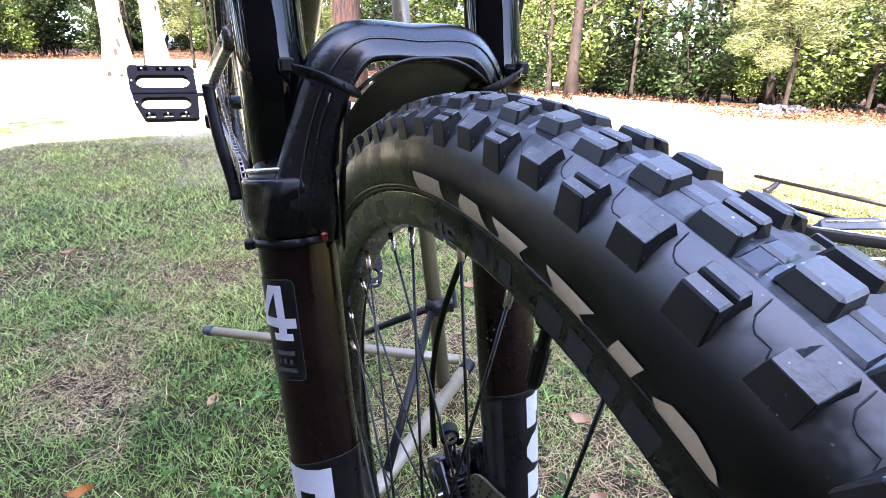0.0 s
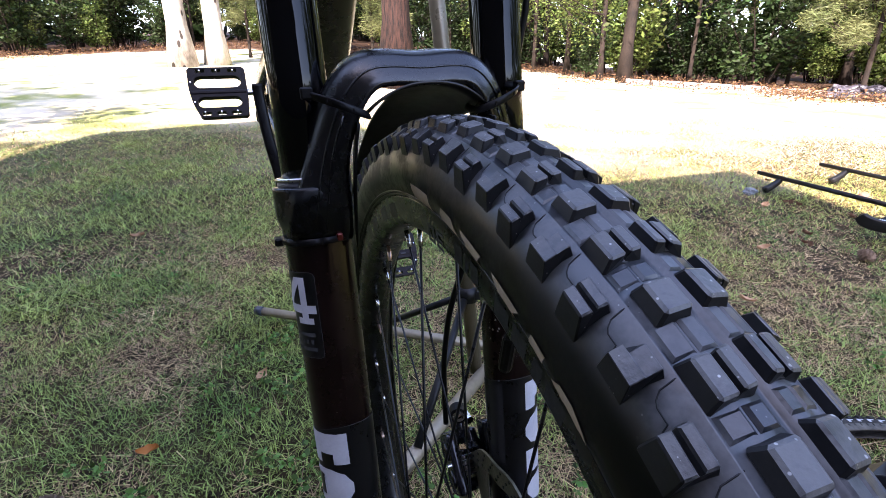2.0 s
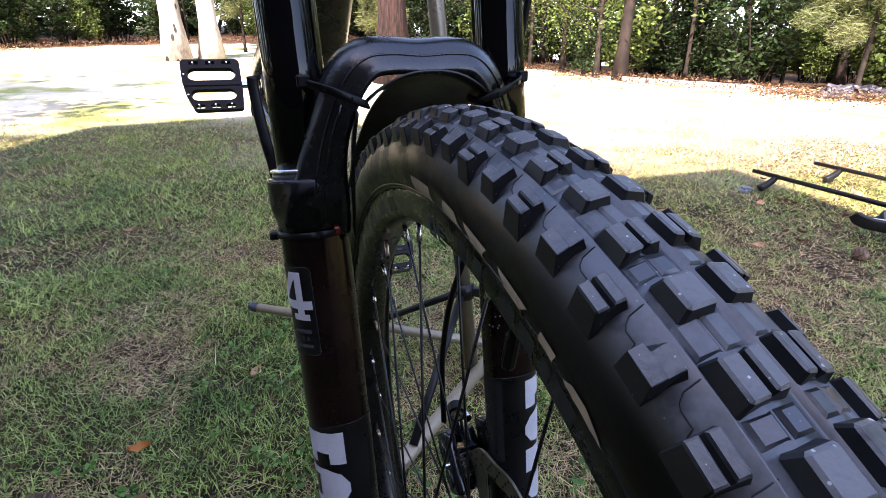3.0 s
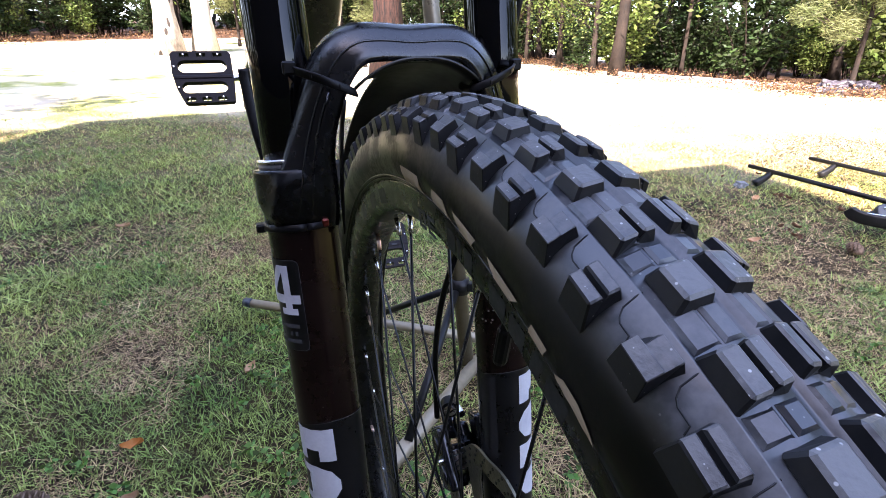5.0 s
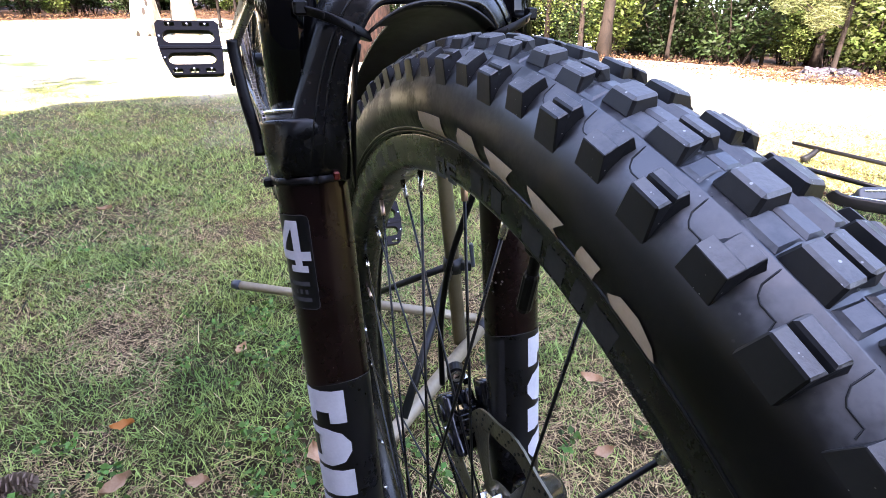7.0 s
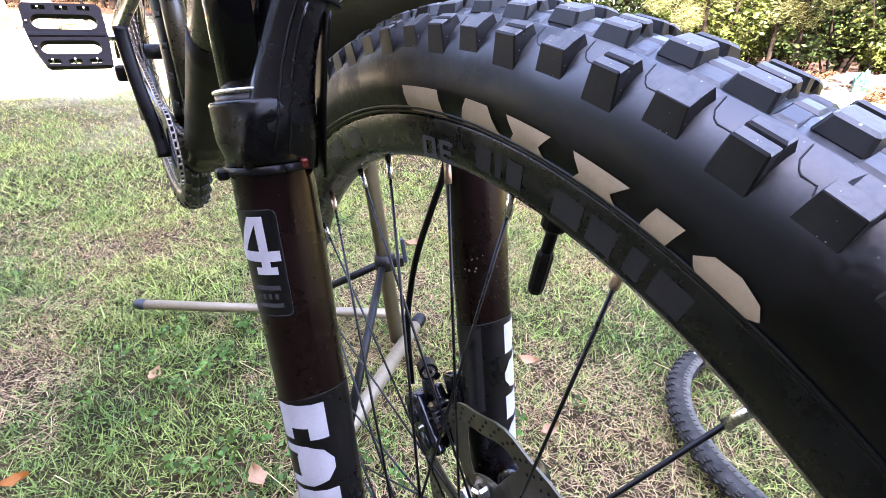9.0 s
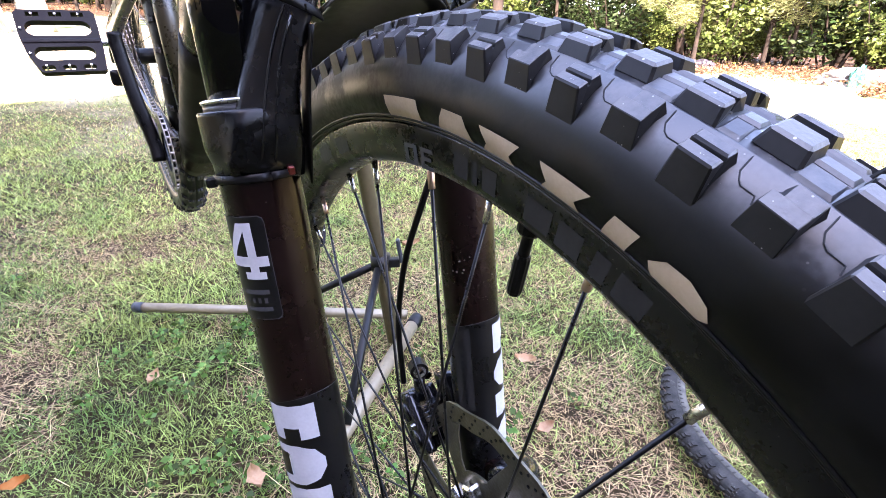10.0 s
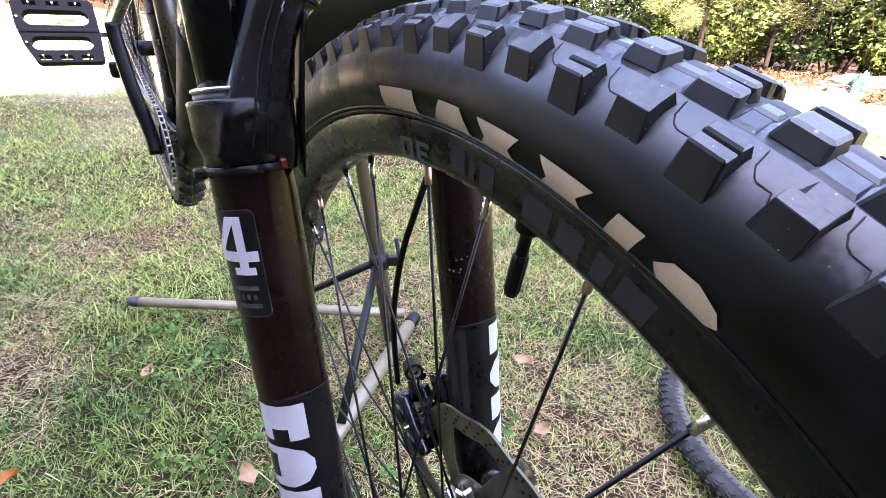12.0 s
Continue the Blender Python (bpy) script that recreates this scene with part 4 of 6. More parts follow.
part("bridge", bevelled((0.026, 0.009, 0.012), 0.003, 2, CAL @ pose(0, 0.012, -0.023)), CALLIPER_MAT, cal, smooth=True)
for dx in (-0.0045, 0.0045):
    part("brake_pad", bevelled((0.0032, 0.026, 0.026), 0.001, 1, CAL @ pose(dx, -0.003, 0)), CHAIN_MAT, cal, "worn brake pad plate")
for k in range(6):
    part("cooling_fin", bevelled((0.0185, 0.013, 0.0011), 0.0004, 1, CAL @ pose(0, -0.0185, -0.0125 + 0.005 * k, 8 * (k - 2.5))), CALLIPER_MAT, cal)
for dx in (-0.0165, 0.0165):
    for dz in (-0.0125, 0.0125):
        part("piston_cap", tube([CAL @ Vector((dx * 0.75, 0, dz)), CAL @ Vector((dx, 0, dz)), CAL @ Vector((dx * 1.04, 0, dz))], 0.0088, 18), CALLIPER_MAT, cal, smooth=True)
part("pad_pin", tube([CAL @ Vector((-0.02, -0.008, 0.0)), CAL @ Vector((0.02, -0.008, 0.0))], 0.0016, 8), ALLOY, cal)
part("bleed_screw", tube([CAL @ Vector((-0.012, 0.012, -0.02)), CAL @ Vector((-0.012, 0.019, -0.024))], 0.003, 8), ALLOY, cal)
part("calliper_bracket", bevelled((0.012, 0.020, 0.085), 0.004, 2, pose(0.062, 0.074, 0.052, -25)), CALLIPER_MAT, cal, smooth=True)
for dz in (-0.036, 0.036):
    part("bolt", tube([(0.050, 0.112, 0.050 + dz), (0.050, 0.098, 0.050 + dz)], 0.0040, 10), ALLOY, cal)
part("banjo", spin([(-0.005, 0.0045), (0.005, 0.0045), (0.005, 0.0080), (-0.005, 0.0080)], 18), PLASTIC, cal, at=pose(0.034, 0.088, 0.108, 0, 0, 70))
part("banjo_washer", spin([(-0.0058, 0.0030), (-0.0050, 0.0030), (-0.0050, 0.0056), (-0.0058, 0.0056)], 18), ALLOY, cal, "silver crush washer", at=pose(0.034, 0.088, 0.108, 0, 0, 70))
part("banjo_bolt", tube([(0.029, 0.086, 0.108), (0.040, 0.090, 0.108)], 0.0036, 10), COPPER, cal)
part("banjo_neck", tube([(0.034, 0.088, 0.100), (0.036, 0.090, 0.086), (0.038, 0.090, 0.074)], 0.0052, 12), CALLIPER_MAT, cal, smooth=True)
part("brake_hose", tube([(0.028, 0.104, 0.085), (0.030, 0.112, 0.13), (0.030, 0.109, 0.16), (0.031, 0.096, 0.21), (0.036, 0.078, 0.255), (0.047, 0.075, 0.285), (0.066, 0.112, 0.33), (0.099, 0.098, 0.42), (0.099, 0.098, 0.55), (0.06, 0.12, 0.66)], 0.0026, 8, 2), PLASTIC, bike, "black brake hose", smooth=True)
# splined rotor lockring
for k in range(8):
    part("lock_lug", bevelled((0.012, 0.013, 0.013), 0.002, 1, turned(k * 45 + 20) @ pose(0.035, 0, 0.035)), ALLOY, disc)


# ---- suspension fork ----
def leg_axis(z):
    return 0.040 + 0.130 * z


LEG_X, LEG_R = 0.0705, 0.0220


def on_leg(s, angle, z, r=LEG_R):
    """A point on a fork leg: angle 0 faces forward, 90 to the outside of that leg."""
    a = radians(angle)
    return Vector((s * (LEG_X + r * math.sin(a)), leg_axis(z) - r * math.cos(a), z + 0.13 * r * -math.cos(a) * -1))


def leg_radius(z):
    """The leg's outline: wider cup below the seal, slim shaft, thicker foot."""
    if z > 0.3015:
        f = min(1.0, (z - 0.3015) / 0.0125)
        return LEG_R + 0.0026 * f * f * (3 - 2 * f)
    if z < 0.02:
        return LEG_R - 0.002
    return LEG_R - 0.0015 * (1 - z / 0.285)


def cup_reach(angle, z):
    """Radius of the seal cup, drawn out towards the foot of the arch that grows from its front."""
    r = leg_radius(z) + 0.0005 - (0.0006 if z < 0.2992 else (0.0007 if z > 0.3306 else 0))
    rising = min(1.0, max(0.0, (z - 0.2980) / 0.0055))
    rising = rising * rising * (3 - 2 * rising) * min(1.0, max(0.0, (0.3330 - z) / 0.0100))
    out, ahead = 0.0166 - 0.305 * (z - 0.3115), 0.0250 + 0.25 * (z - 0.3115)
    corners = [(out - 0.0003, ahead - 0.0016), (out - 0.0024, ahead - 0.0010), (-0.0130, ahead - 0.0022), (-0.0205, ahead - 0.0050)]
    a = radians(angle)
    side, front = math.sin(a), math.cos(a)
    # the furthest of the tangents from the round cup to the foot's corners
    reach = r
    points = [(r * math.sin(radians(b)), r * math.cos(radians(b))) for b in range(0, 360, 6)] + corners
    points = sorted(points)
    hull = []
    for run in (points, points[::-1]):
        chain = []
        for p in run:
            while len(chain) > 1 and (chain[-1][0] - chain[-2][0]) * (p[1] - chain[-2][1]) - (chain[-1][1] - chain[-2][1]) * (p[0] - chain[-2][0]) <= 0:
                chain.pop()
            chain.append(p)
        hull += chain[:-1]
    for (x0, y0), (x1, y1) in zip(hull, hull[1:] + hull[:1]):
        det = side * (y1 - y0) - front * (x1 - x0)
        if abs(det) > 1e-12:
            k = (x0 * (y1 - y0) - y0 * (x1 - x0)) / det
            u = (x0 * front - y0 * side) / det
            if k > 0 and -1e-6 <= u <= 1 + 1e-6:
                reach = max(reach, k)
    return r + (reach - r) * rising


for s in (-1, 1):
    zs = [-0.035, -0.02, 0.0, 0.05, 0.1, 0.166, 0.22, 0.27, 0.285, 0.296, 0.3015, 0.305, 0.309, 0.3135, 0.318, 0.325, 0.3290, 0.3300]
    bm = bmesh.new()
    rings = []
    for z in zs:
        r = leg_radius(z) - (0.001 if z >= 0.3295 else 0)
        rings.append([on_leg(s, 360 * k / 40, z, r) for k in range(40)])
    loft(bm, rings)
    leg = part("fork_leg", bm, FORK_MAT, bike, "satin dark brown fork lower leg", smooth=True)
    bm = loft(bmesh.new(), [[on_leg(s, 360 * k / 72, z, cup_reach(360 * k / 72, z)) for k in range(72)] for z in (0.2985, 0.2995, 0.3015, 0.304, 0.3065, 0.309, 0.3115, 0.314, 0.3165, 0.319, 0.3215, 0.324, 0.3265, 0.3285, 0.3300, 0.3308)])
    part("seal_cup", bm, CUP_MAT, leg, "satin black cup below the seal", smooth=True)
    # lower band with a thin edge line
    bm = bmesh.new()
    rings = []
    for z in (-0.03, 0.05, 0.1, 0.158):
        r = leg_radius(z) + 0.0004
        rings.append([on_leg(s, 360 * k / 40, z + (0.006 * math.cos(math.tau * k / 40 * 1.0) if z > 0.15 else 0), r) for k in range(40)])
    loft(bm, rings, close_ends=False)
    part("decal_band", bm, FORK_LOW, leg, "black glossy lower band", smooth=True)
    bm = loft(bmesh.new(), [[on_leg(s, 360 * k / 40, z + 0.006 * math.cos(math.tau * k / 40), leg_radius(0.158) + 0.0006) for k in range(40)] for z in (0.1580, 0.1585)], close_ends=False)
    part("band_line", bm, PALE_GREY_MARK, leg, "thin pale edge line", smooth=True)
    # dropout
    part("dropout", bevelled((0.020, 0.05, 0.07), 0.006, 2, pose(s * 0.068, 0.012, 0.006, -20)), FORK_MAT, leg, smooth=True)
    # seal ring and stanchion
    bm = loft(bmesh.new(), [[on_leg(s, 360 * k / 32, z, r) for k in range(32)] for z, r in ((0.3342, 0.0214), (0.3345, 0.0222), (0.3360, 0.0222), (0.3366, 0.0212), (0.3366, 0.0175))])
    part("wiper_seal", bm, ALLOY, leg, "silver wiper seal ring", smooth=True)
    bm = loft(bmesh.new(), [[on_leg(s, 360 * k / 32, z, r) for k in range(32)] for z, r in ((0.3295, 0.0214), (0.3344, 0.0214), (0.3344, 0.0178))])
    part("seal_collar", bm, SEAL_GREY, leg, "grey seal collar", smooth=True)
    bm = loft(bmesh.new(), [[on_leg(s, 360 * k / 40, z, 0.0180) for k in range(40)] for z in (0.30, 0.40, 0.50, 0.60)])
    part("stanchion", bm, STANCHION, bike, "polished black upper fork tube", smooth=True)


def leg_shape(name, points, mat, parent, s, label="", lift=0.0007):
    """A printed shape wrapped on a leg, from (angle, z) corners."""
    bm = bmesh.new()
    for outline in (points if isinstance(points[0], list) else [points]):
        bm.faces.new([bm.verts.new((a, z * 1000, 0)) for a, z in outline])
    bmesh.ops.triangulate(bm, faces=bm.faces[:])
    bmesh.ops.subdivide_edges(bm, edges=bm.edges[:], cuts=3, use_grid_fill=True)
    for p in bm.verts:
        z = p.co.y / 1000
        p.co = on_leg(s, p.co.x, z, leg_radius(z) + lift)
    return part(name, bm, mat, parent, label, smooth=True)


legs = [o for o in bike.children if o.name.startswith("fork_leg")]
leg_l, leg_r = legs[0], legs[1]


# arch over the tyre
def arch_section(f):
    """A band whose broad front face slants up to a crest; wide at the feet, slim over the tyre."""
    k = abs(2 * f - 1)
    w, h = 0.0096 + 0.0044 * k ** 1.4, 0.0165 + 0.0040 * k ** 2
    foot = max(0.0, (k - 0.80) / 0.20)
    flare = min(1.0, max(0.0, (k - 0.52) / 0.36))
    flare = flare * flare * (3 - 2 * flare)
    w, h = w + 0.0066 * flare, h * (1 - 0.06 * foot ** 2)
    slant = max(0.0, 1 - 1.25 * flare)
    crest, brow = -h * (1.0 - 0.85 * slant), -h * (1.04 - 0.42 * slant)
    back = [p for p in rounded(w, h, 0.0055, 4) if p[1] > 0.2 * h]
    front = [(-w, -h * 0.55), (-w * 0.99, -h * 0.82), (-w * 0.93, -h * 0.97), (-w * 0.80, -h * 1.06), (-w * 0.62, -h * 1.07), (-w * 0.2, -h * 1.07 + (h * 1.07 + brow) * 0.45), (w * 0.30, brow), (w * 0.66, brow * 0.52 + crest * 0.48), (w * 0.90, crest), (w * 0.985, crest + 0.22 * h), (w, crest * 0.3 + 0.3 * h if crest < -0.4 * h else crest + 0.4 * h)]
    return back + front


half = [(-0.0688, 0.0797, 0.3055), (-0.0676, 0.0757, 0.315), (-0.0642, 0.0726, 0.338), (-0.0578, 0.0685, 0.363), (-0.0478, 0.0650, 0.3870), (-0.0350, 0.0640, 0.4008), (-0.0180, 0.0640, 0.4024)]
line = half + [(0, 0.0640, 0.4012)] + [(-x, y, z) for x, y, z in reversed(half)]
arch = part("fork_arch", loft(bmesh.new(), along(line, arch_section, Vector((0, 1, 0.1)), 2)), ARCH_MAT, bike, "satin black fork arch over the tyre", smooth=True)


def on_face(f, share):
    """A point of the arch's section on its slanting face, share of the way from the lower lip to the crest."""
    front = arch_section(f)[-7:-3]
    at = share * (len(front) - 1)
    i = min(int(at), len(front) - 2)
    (a0, b0), (a1, b1) = front[i], front[i + 1]
    return [(a0 + (a1 - a0) * (at - i), b0 + (b1 - b0) * (at - i))]


for share, stretches in (((lambda f: 0.52 + 0.16 * abs(2 * f - 1)), ((4, -4),)), ((lambda f: 0.34 + 0.08 * abs(2 * f - 1)), ((4, 17), (-17, -4)))):
    crease = [ring[0] for ring in along(line, lambda f: on_face(f, share(f)), Vector((0, 1, 0.1)), 2)]
    for first, last in stretches:
        part("crease", tube(crease[first:last], 0.0007, 8, 0, Vector((0, 1, 0.1))), ARCH_MAT, arch, "fine raised line along the arch", smooth=True)


# cable ties
def tie(path, head, turn=0.0, w=0.0022):
    ring = path + path[:1]
    bm = loft(bmesh.new(), along(ring, rounded(0.0008, w, 0.0004, 1), Vector((0.1, 0.4, 1))))
    strap = part("cable_tie", bm, PLASTIC, bike, "black plastic cable tie", smooth=True)
    part("tie_head", bevelled((0.006, 0.007, 0.0055), 0.001, 1, Matrix.Translation(head) @ Euler((0, 0, radians(turn))).to_matrix().to_4x4()), PLASTIC, strap)
    return strap


for s in (-1, 1):
    tie([on_leg(s, 360 * k / 30, 0.2965, leg_radius(0.2965) + 0.0012) for k in range(30)], on_leg(s, 95, 0.2955, 0.0255))
for s in (-1, 1):
    loop = [(0.0690, 0.0590, 0.3880), (0.0640, 0.0500, 0.3860), (0.0560, 0.0455, 0.3830), (0.0460, 0.0445, 0.3790), (0.0385, 0.0470, 0.3760), (0.0345, 0.0520, 0.3745), (0.0360, 0.0700, 0.3760), (0.0440, 0.0830, 0.3800), (0.0580, 0.0860, 0.3870), (0.0680, 0.0760, 0.3900)]
    loop = [Vector((s * x, y, z)) for x, y, z in loop]
    bm = loft(bmesh.new(), along(loop + loop[:1], rounded(0.0008, 0.0023, 0.0004, 1), Vector((s * 0.35, 0, 0.94)), 2))
    strap = part("cable_tie", bm, PLASTIC, bike, "black plastic cable tie", smooth=True)
    part("tie_head", bevelled((0.007, 0.006, 0.007), 0.001, 1, pose(s * 0.0695, 0.0575, 0.3885)), PLASTIC, strap)
    for k in range(7):
        part("tie_tooth", bevelled((0.0012, 0.0006, 0.0030), 0.0002, 1, pose(s * (0.0600 - 0.0024 * k), 0.0466 - 0.0004 * k, 0.3846 - 0.0010 * k, 0, 0, s * 22)), PLASTIC, strap)

part("clip", bevelled((0.004, 0.003, 0.005), 0.0008, 1, Matrix.Translation(on_leg(-1, -28, 0.2975, 0.0240))), RED_MARK, leg_l, "small red clip")

# mudguard: a thin sheet bent over the tyre, tied under the arch
bm = bmesh.new()
sheet = []
for i in range(25):
    f = i / 24
    phi = 83.4 - 46 * f
    row = []
    for j in range(21):
        u = -1 + j / 10
        half_w = 0.0395 - (0.0225 * min(1.0, max(0.0, (f - 0.05) / 0.06)) if u < 0 else 0.0) - 0.003 * f
        x = half_w * math.sin(u * 1.25) / math.sin(1.25)
        r = 0.3962 - 0.0150 * (abs(x) / 0.0395) ** 2.4 - 0.004 * f
        front = 0.8 * abs(u) ** 1.6 * (1 - f)
        row.append(on_wheel(x + 0.0035, phi - front, r))
    sheet.append(row)
top = [[bm.verts.new(p) for p in row] for row in sheet]
low = [[bm.verts.new(p * (1 - 0.0016 / p.length)) for p in row] for row in sheet]
for g, flip in ((top, False), (low, True)):
    for a, b in zip(g, g[1:]):
        for i in range(20):
            f = (a[i], a[i + 1], b[i + 1], b[i])
            bm.faces.new(f[::-1] if flip else f)
edge_t = top[0] + [r[-1] for r in top[1:]] + top[-1][-2::-1] + [r[0] for r in top[-2:0:-1]]
edge_l = low[0] + [r[-1] for r in low[1:]] + low[-1][-2::-1] + [r[0] for r in low[-2:0:-1]]
for i in range(len(edge_t)):
    j = (i + 1) % len(edge_t)
    bm.faces.new((edge_t[i], edge_t[j], edge_l[j], edge_l[i]))
guard = part("mudguard", bm, FENDER_MAT, bike, "black flexible plastic mudguard bent over the tyre", smooth=True)
for s in (-1, 1):
    strip = [(s * 0.0425, 0.051, 0.3720), (s * 0.0452, 0.053, 0.3560), (s * 0.0466, 0.058, 0.330), (s * 0.0472, 0.065, 0.292)]
    part("side_flap", loft(bmesh.new(), along(strip, lambda g: rounded(0.0007, 0.0095 - 0.003 * g, 0.0004, 1), Vector((-s * 0.12, 1, 0)), 1)), PLASTIC, guard, "black side flap of the mudguard", smooth=True)

# prints on the legs
leg_shape("badge_panel", [(22, 0.2735), (24, 0.2755), (29, 0.2765), (98, 0.2765), (98, 0.2175), (29, 0.2175), (24, 0.2185), (22, 0.2205)], FORK_LOW, leg_l, -1, "dark rounded badge panel", 0.0005)
for line in ([(22, 0.2735), (24, 0.2755), (29, 0.2765), (98, 0.2765), (98, 0.2770), (28.5, 0.2770), (23, 0.2759), (21, 0.2736)], [(21, 0.2736), (22, 0.2735), (22, 0.2205), (21, 0.2204)], [(22, 0.2205), (24, 0.2185), (29, 0.2175), (98, 0.2175), (98, 0.2170), (28.5, 0.2170), (23, 0.2181), (21, 0.2204)]):
    leg_shape("badge_line", line, PALE_GREY_MARK, leg_l, -1, "thin grey badge outline", 0.0008)
STROKES = ([(0.57, 1), (0.77, 1), (0.77, 0), (0.57, 0)], [(0.0, 0.41), (0.57, 0.41), (0.57, 0.23), (0.0, 0.23)], [(0.77, 0.41), (1.0, 0.41), (1.0, 0.23), (0.77, 0.23)], [(0.0, 0.41), (0.20, 0.41), (0.57, 0.86), (0.57, 1.0), (0.42, 1.0)], [(0.42, 0.13), (0.57, 0.13), (0.57, 0.0), (0.42, 0.0)], [(0.77, 0.13), (0.90, 0.13), (0.90, 0.0), (0.77, 0.0)])
leg_shape("badge_number", [[(92 - 67 * u, 0.2415 + 0.0320 * v) for u, v in part_of] for part_of in STROKES], WHITE_MARK, leg_l, -1, "white printed 4", 0.0010)
for z0, z1 in ((0.2325, 0.2352), (0.2222, 0.2248)):
    leg_shape("badge_bar", [(33, z1), (78, z1), (78, z0), (33, z0)], PALE_GREY_MARK, leg_l, -1, "grey printed bar", 0.0009)
for k in range(4):
    leg_shape("badge_bar", [(38 + 10 * k, 0.2302), (43 + 10 * k, 0.2302), (43 + 10 * k, 0.2272), (38 + 10 * k, 0.2272)], PALE_GREY_MARK, leg_l, -1, "grey printed bar", 0.0009)
for s, leg in ((-1, leg_l), (1, leg_r)):
    for z1, z0, corners in ((0.1590, 0.1345, "cut"), (0.1300, 0.1000, "round"), (0.0965, 0.0750, "flat"), (0.0715, 0.045, "round")):
        z = lambda v, z0=z0, z1=z1: z0 + (z1 - z0) * v
        outline = {"cut": [(4, z(1)), (84, z(1)), (84, z(0.0)), (62, z(0)), (62, z(0.34)), (34, z(0.34)), (34, z(0)), (4, z(0))],
                   "round": [(84, z(1)), (42, z(1)), (16, z(0.88)), (2, z(0.62)), (2, z(0.38)), (16, z(0.12)), (42, z(0)), (84, z(0)), (84, z(0.20)), (64, z(0.22)), (46, z(0.38)), (46, z(0.64)), (64, z(0.80)), (84, z(0.82))],
                   "flat": [(2, z(1)), (84, z(1)), (84, z(0)), (2, z(0))]}[corners]
        leg_shape("leg_mark", outline, WHITE_MARK, leg, s, "off-white printed block on the fork leg", 0.0009)
leg_shape("leg_panel", [(-84, 0.154), (-45, 0.160), (-45, 0.086), (-84, 0.086)], GREY_MARK, leg_r, 1, "dark grey printed panel on the fork leg", 0.0008)
leg_shape("leg_panel_mark", [(-72, 0.148), (-60, 0.150), (-60, 0.143), (-72, 0.141)], FORK_LOW, leg_r, 1, "black printed block", 0.0011)
for k in range(8):
    leg_shape("leg_panel_mark", [(-68, 0.137 - 0.006 * k), (-61, 0.137 - 0.006 * k), (-61, 0.134 - 0.006 * k), (-68, 0.134 - 0.006 * k)], FORK_LOW, leg_r, 1, "black printed bar", 0.0011)

# glossy boss round the axle on the brake side
boss = [(0.050, -0.005, 0.045), (0.054, -0.004, 0.044), (0.066, 0.0, 0.039), (0.078, 0.004, 0.033), (0.084, 0.006, 0.030)]
part("axle_boss", loft(bmesh.new(), along(boss, lambda f: circle(0.0165 * (0.55 + 0.45 * min(1.0, 5 * min(f, 1 - f))), 20), Vector((0, 0, 1)), 1)), CALLIPER_MAT, leg_r, "glossy black axle boss", smooth=True)

# crown and head tube
part("fork_crown", bevelled((0.19, 0.05, 0.032), 0.012, 3, pose(0, leg_axis(0.60) + 0.004, 0.605, -7.4)), FORK_LOW, bike, "black fork crown", smooth=True)
HEAD_LOW, HEAD_TOP = Vector((0, leg_axis(0.63) + 0.02, 0.625)), Vector((0, leg_axis(0.74) + 0.02, 0.74))
BB = level(0.79, -0.03)
REAR = level(1.23, 0.0)
part("head_tube", tube([HEAD_LOW, HEAD_TOP], 0.027, 24), FRAME_MAT, bike, smooth=True)


# ---- frame, drivetrain and rear wheel ----
def frame_tube(name, points, w, h, label="", mat=FRAME_MAT, smooth=1, side=Vector((1, 0, 0))):
    return part(name, loft(bmesh.new(), along(points, lambda f: rounded(h if not callable(h) else h(f), w if not callable(w) else w(f), 0.8 * min(w if not callable(w) else w(f), h if not callable(h) else h(f)), 4), side, smooth)), mat, bike, label, smooth=True)


frame_tube("down_tube", [HEAD_LOW + Vector((0, 0.012, 0.02)), HEAD_LOW.lerp(BB, 0.5) + Vector((0, -0.01, 0.01)), BB + Vector((0, -0.045, 0.015)), BB + Vector((0, -0.01, -0.02))], lambda f: 0.026 + 0.010 * f, lambda f: 0.030 + 0.004 * f, "olive bronze down tube")
GUARD_MAT = material("matt black-brown rubber guard", (0.0075, 0.0058, 0.0042), 0.5, second=(0.011, 0.0088, 0.0065), scale=30, spec=0.2)
frame_tube("down_tube_guard", [HEAD_LOW.lerp(BB, 0.60) + Vector((0, -0.0120, 0.004)), HEAD_LOW.lerp(BB, 0.78) + Vector((0, -0.025, 0.004)), BB + Vector((0, -0.0475, 0.0125))], lambda f: 0.0318 + 0.0030 * f, lambda f: 0.0322 + 0.0020 * f, "dark rubber guard on the down tube", GUARD_MAT)
frame_tube("bottom_bracket_shell", [BB + Vector((-0.042, 0, 0)), BB + Vector((0.042, 0, 0))], 0.024, 0.024, side=Vector((0, 1, 0)), smooth=0)
SEAT_TOP = level(0.98, 0.40)
frame_tube("seat_tube", [BB, SEAT_TOP], 0.018, 0.018, smooth=0)
frame_tube("top_tube", [HEAD_TOP + Vector((0, 0, -0.03)), SEAT_TOP + level(0, -0.05)], 0.018, 0.02, smooth=0)
frame_tube("seat_post", [SEAT_TOP, level(1.05, 0.66)], 0.0155, 0.0155, mat=STANCHION, smooth=0)
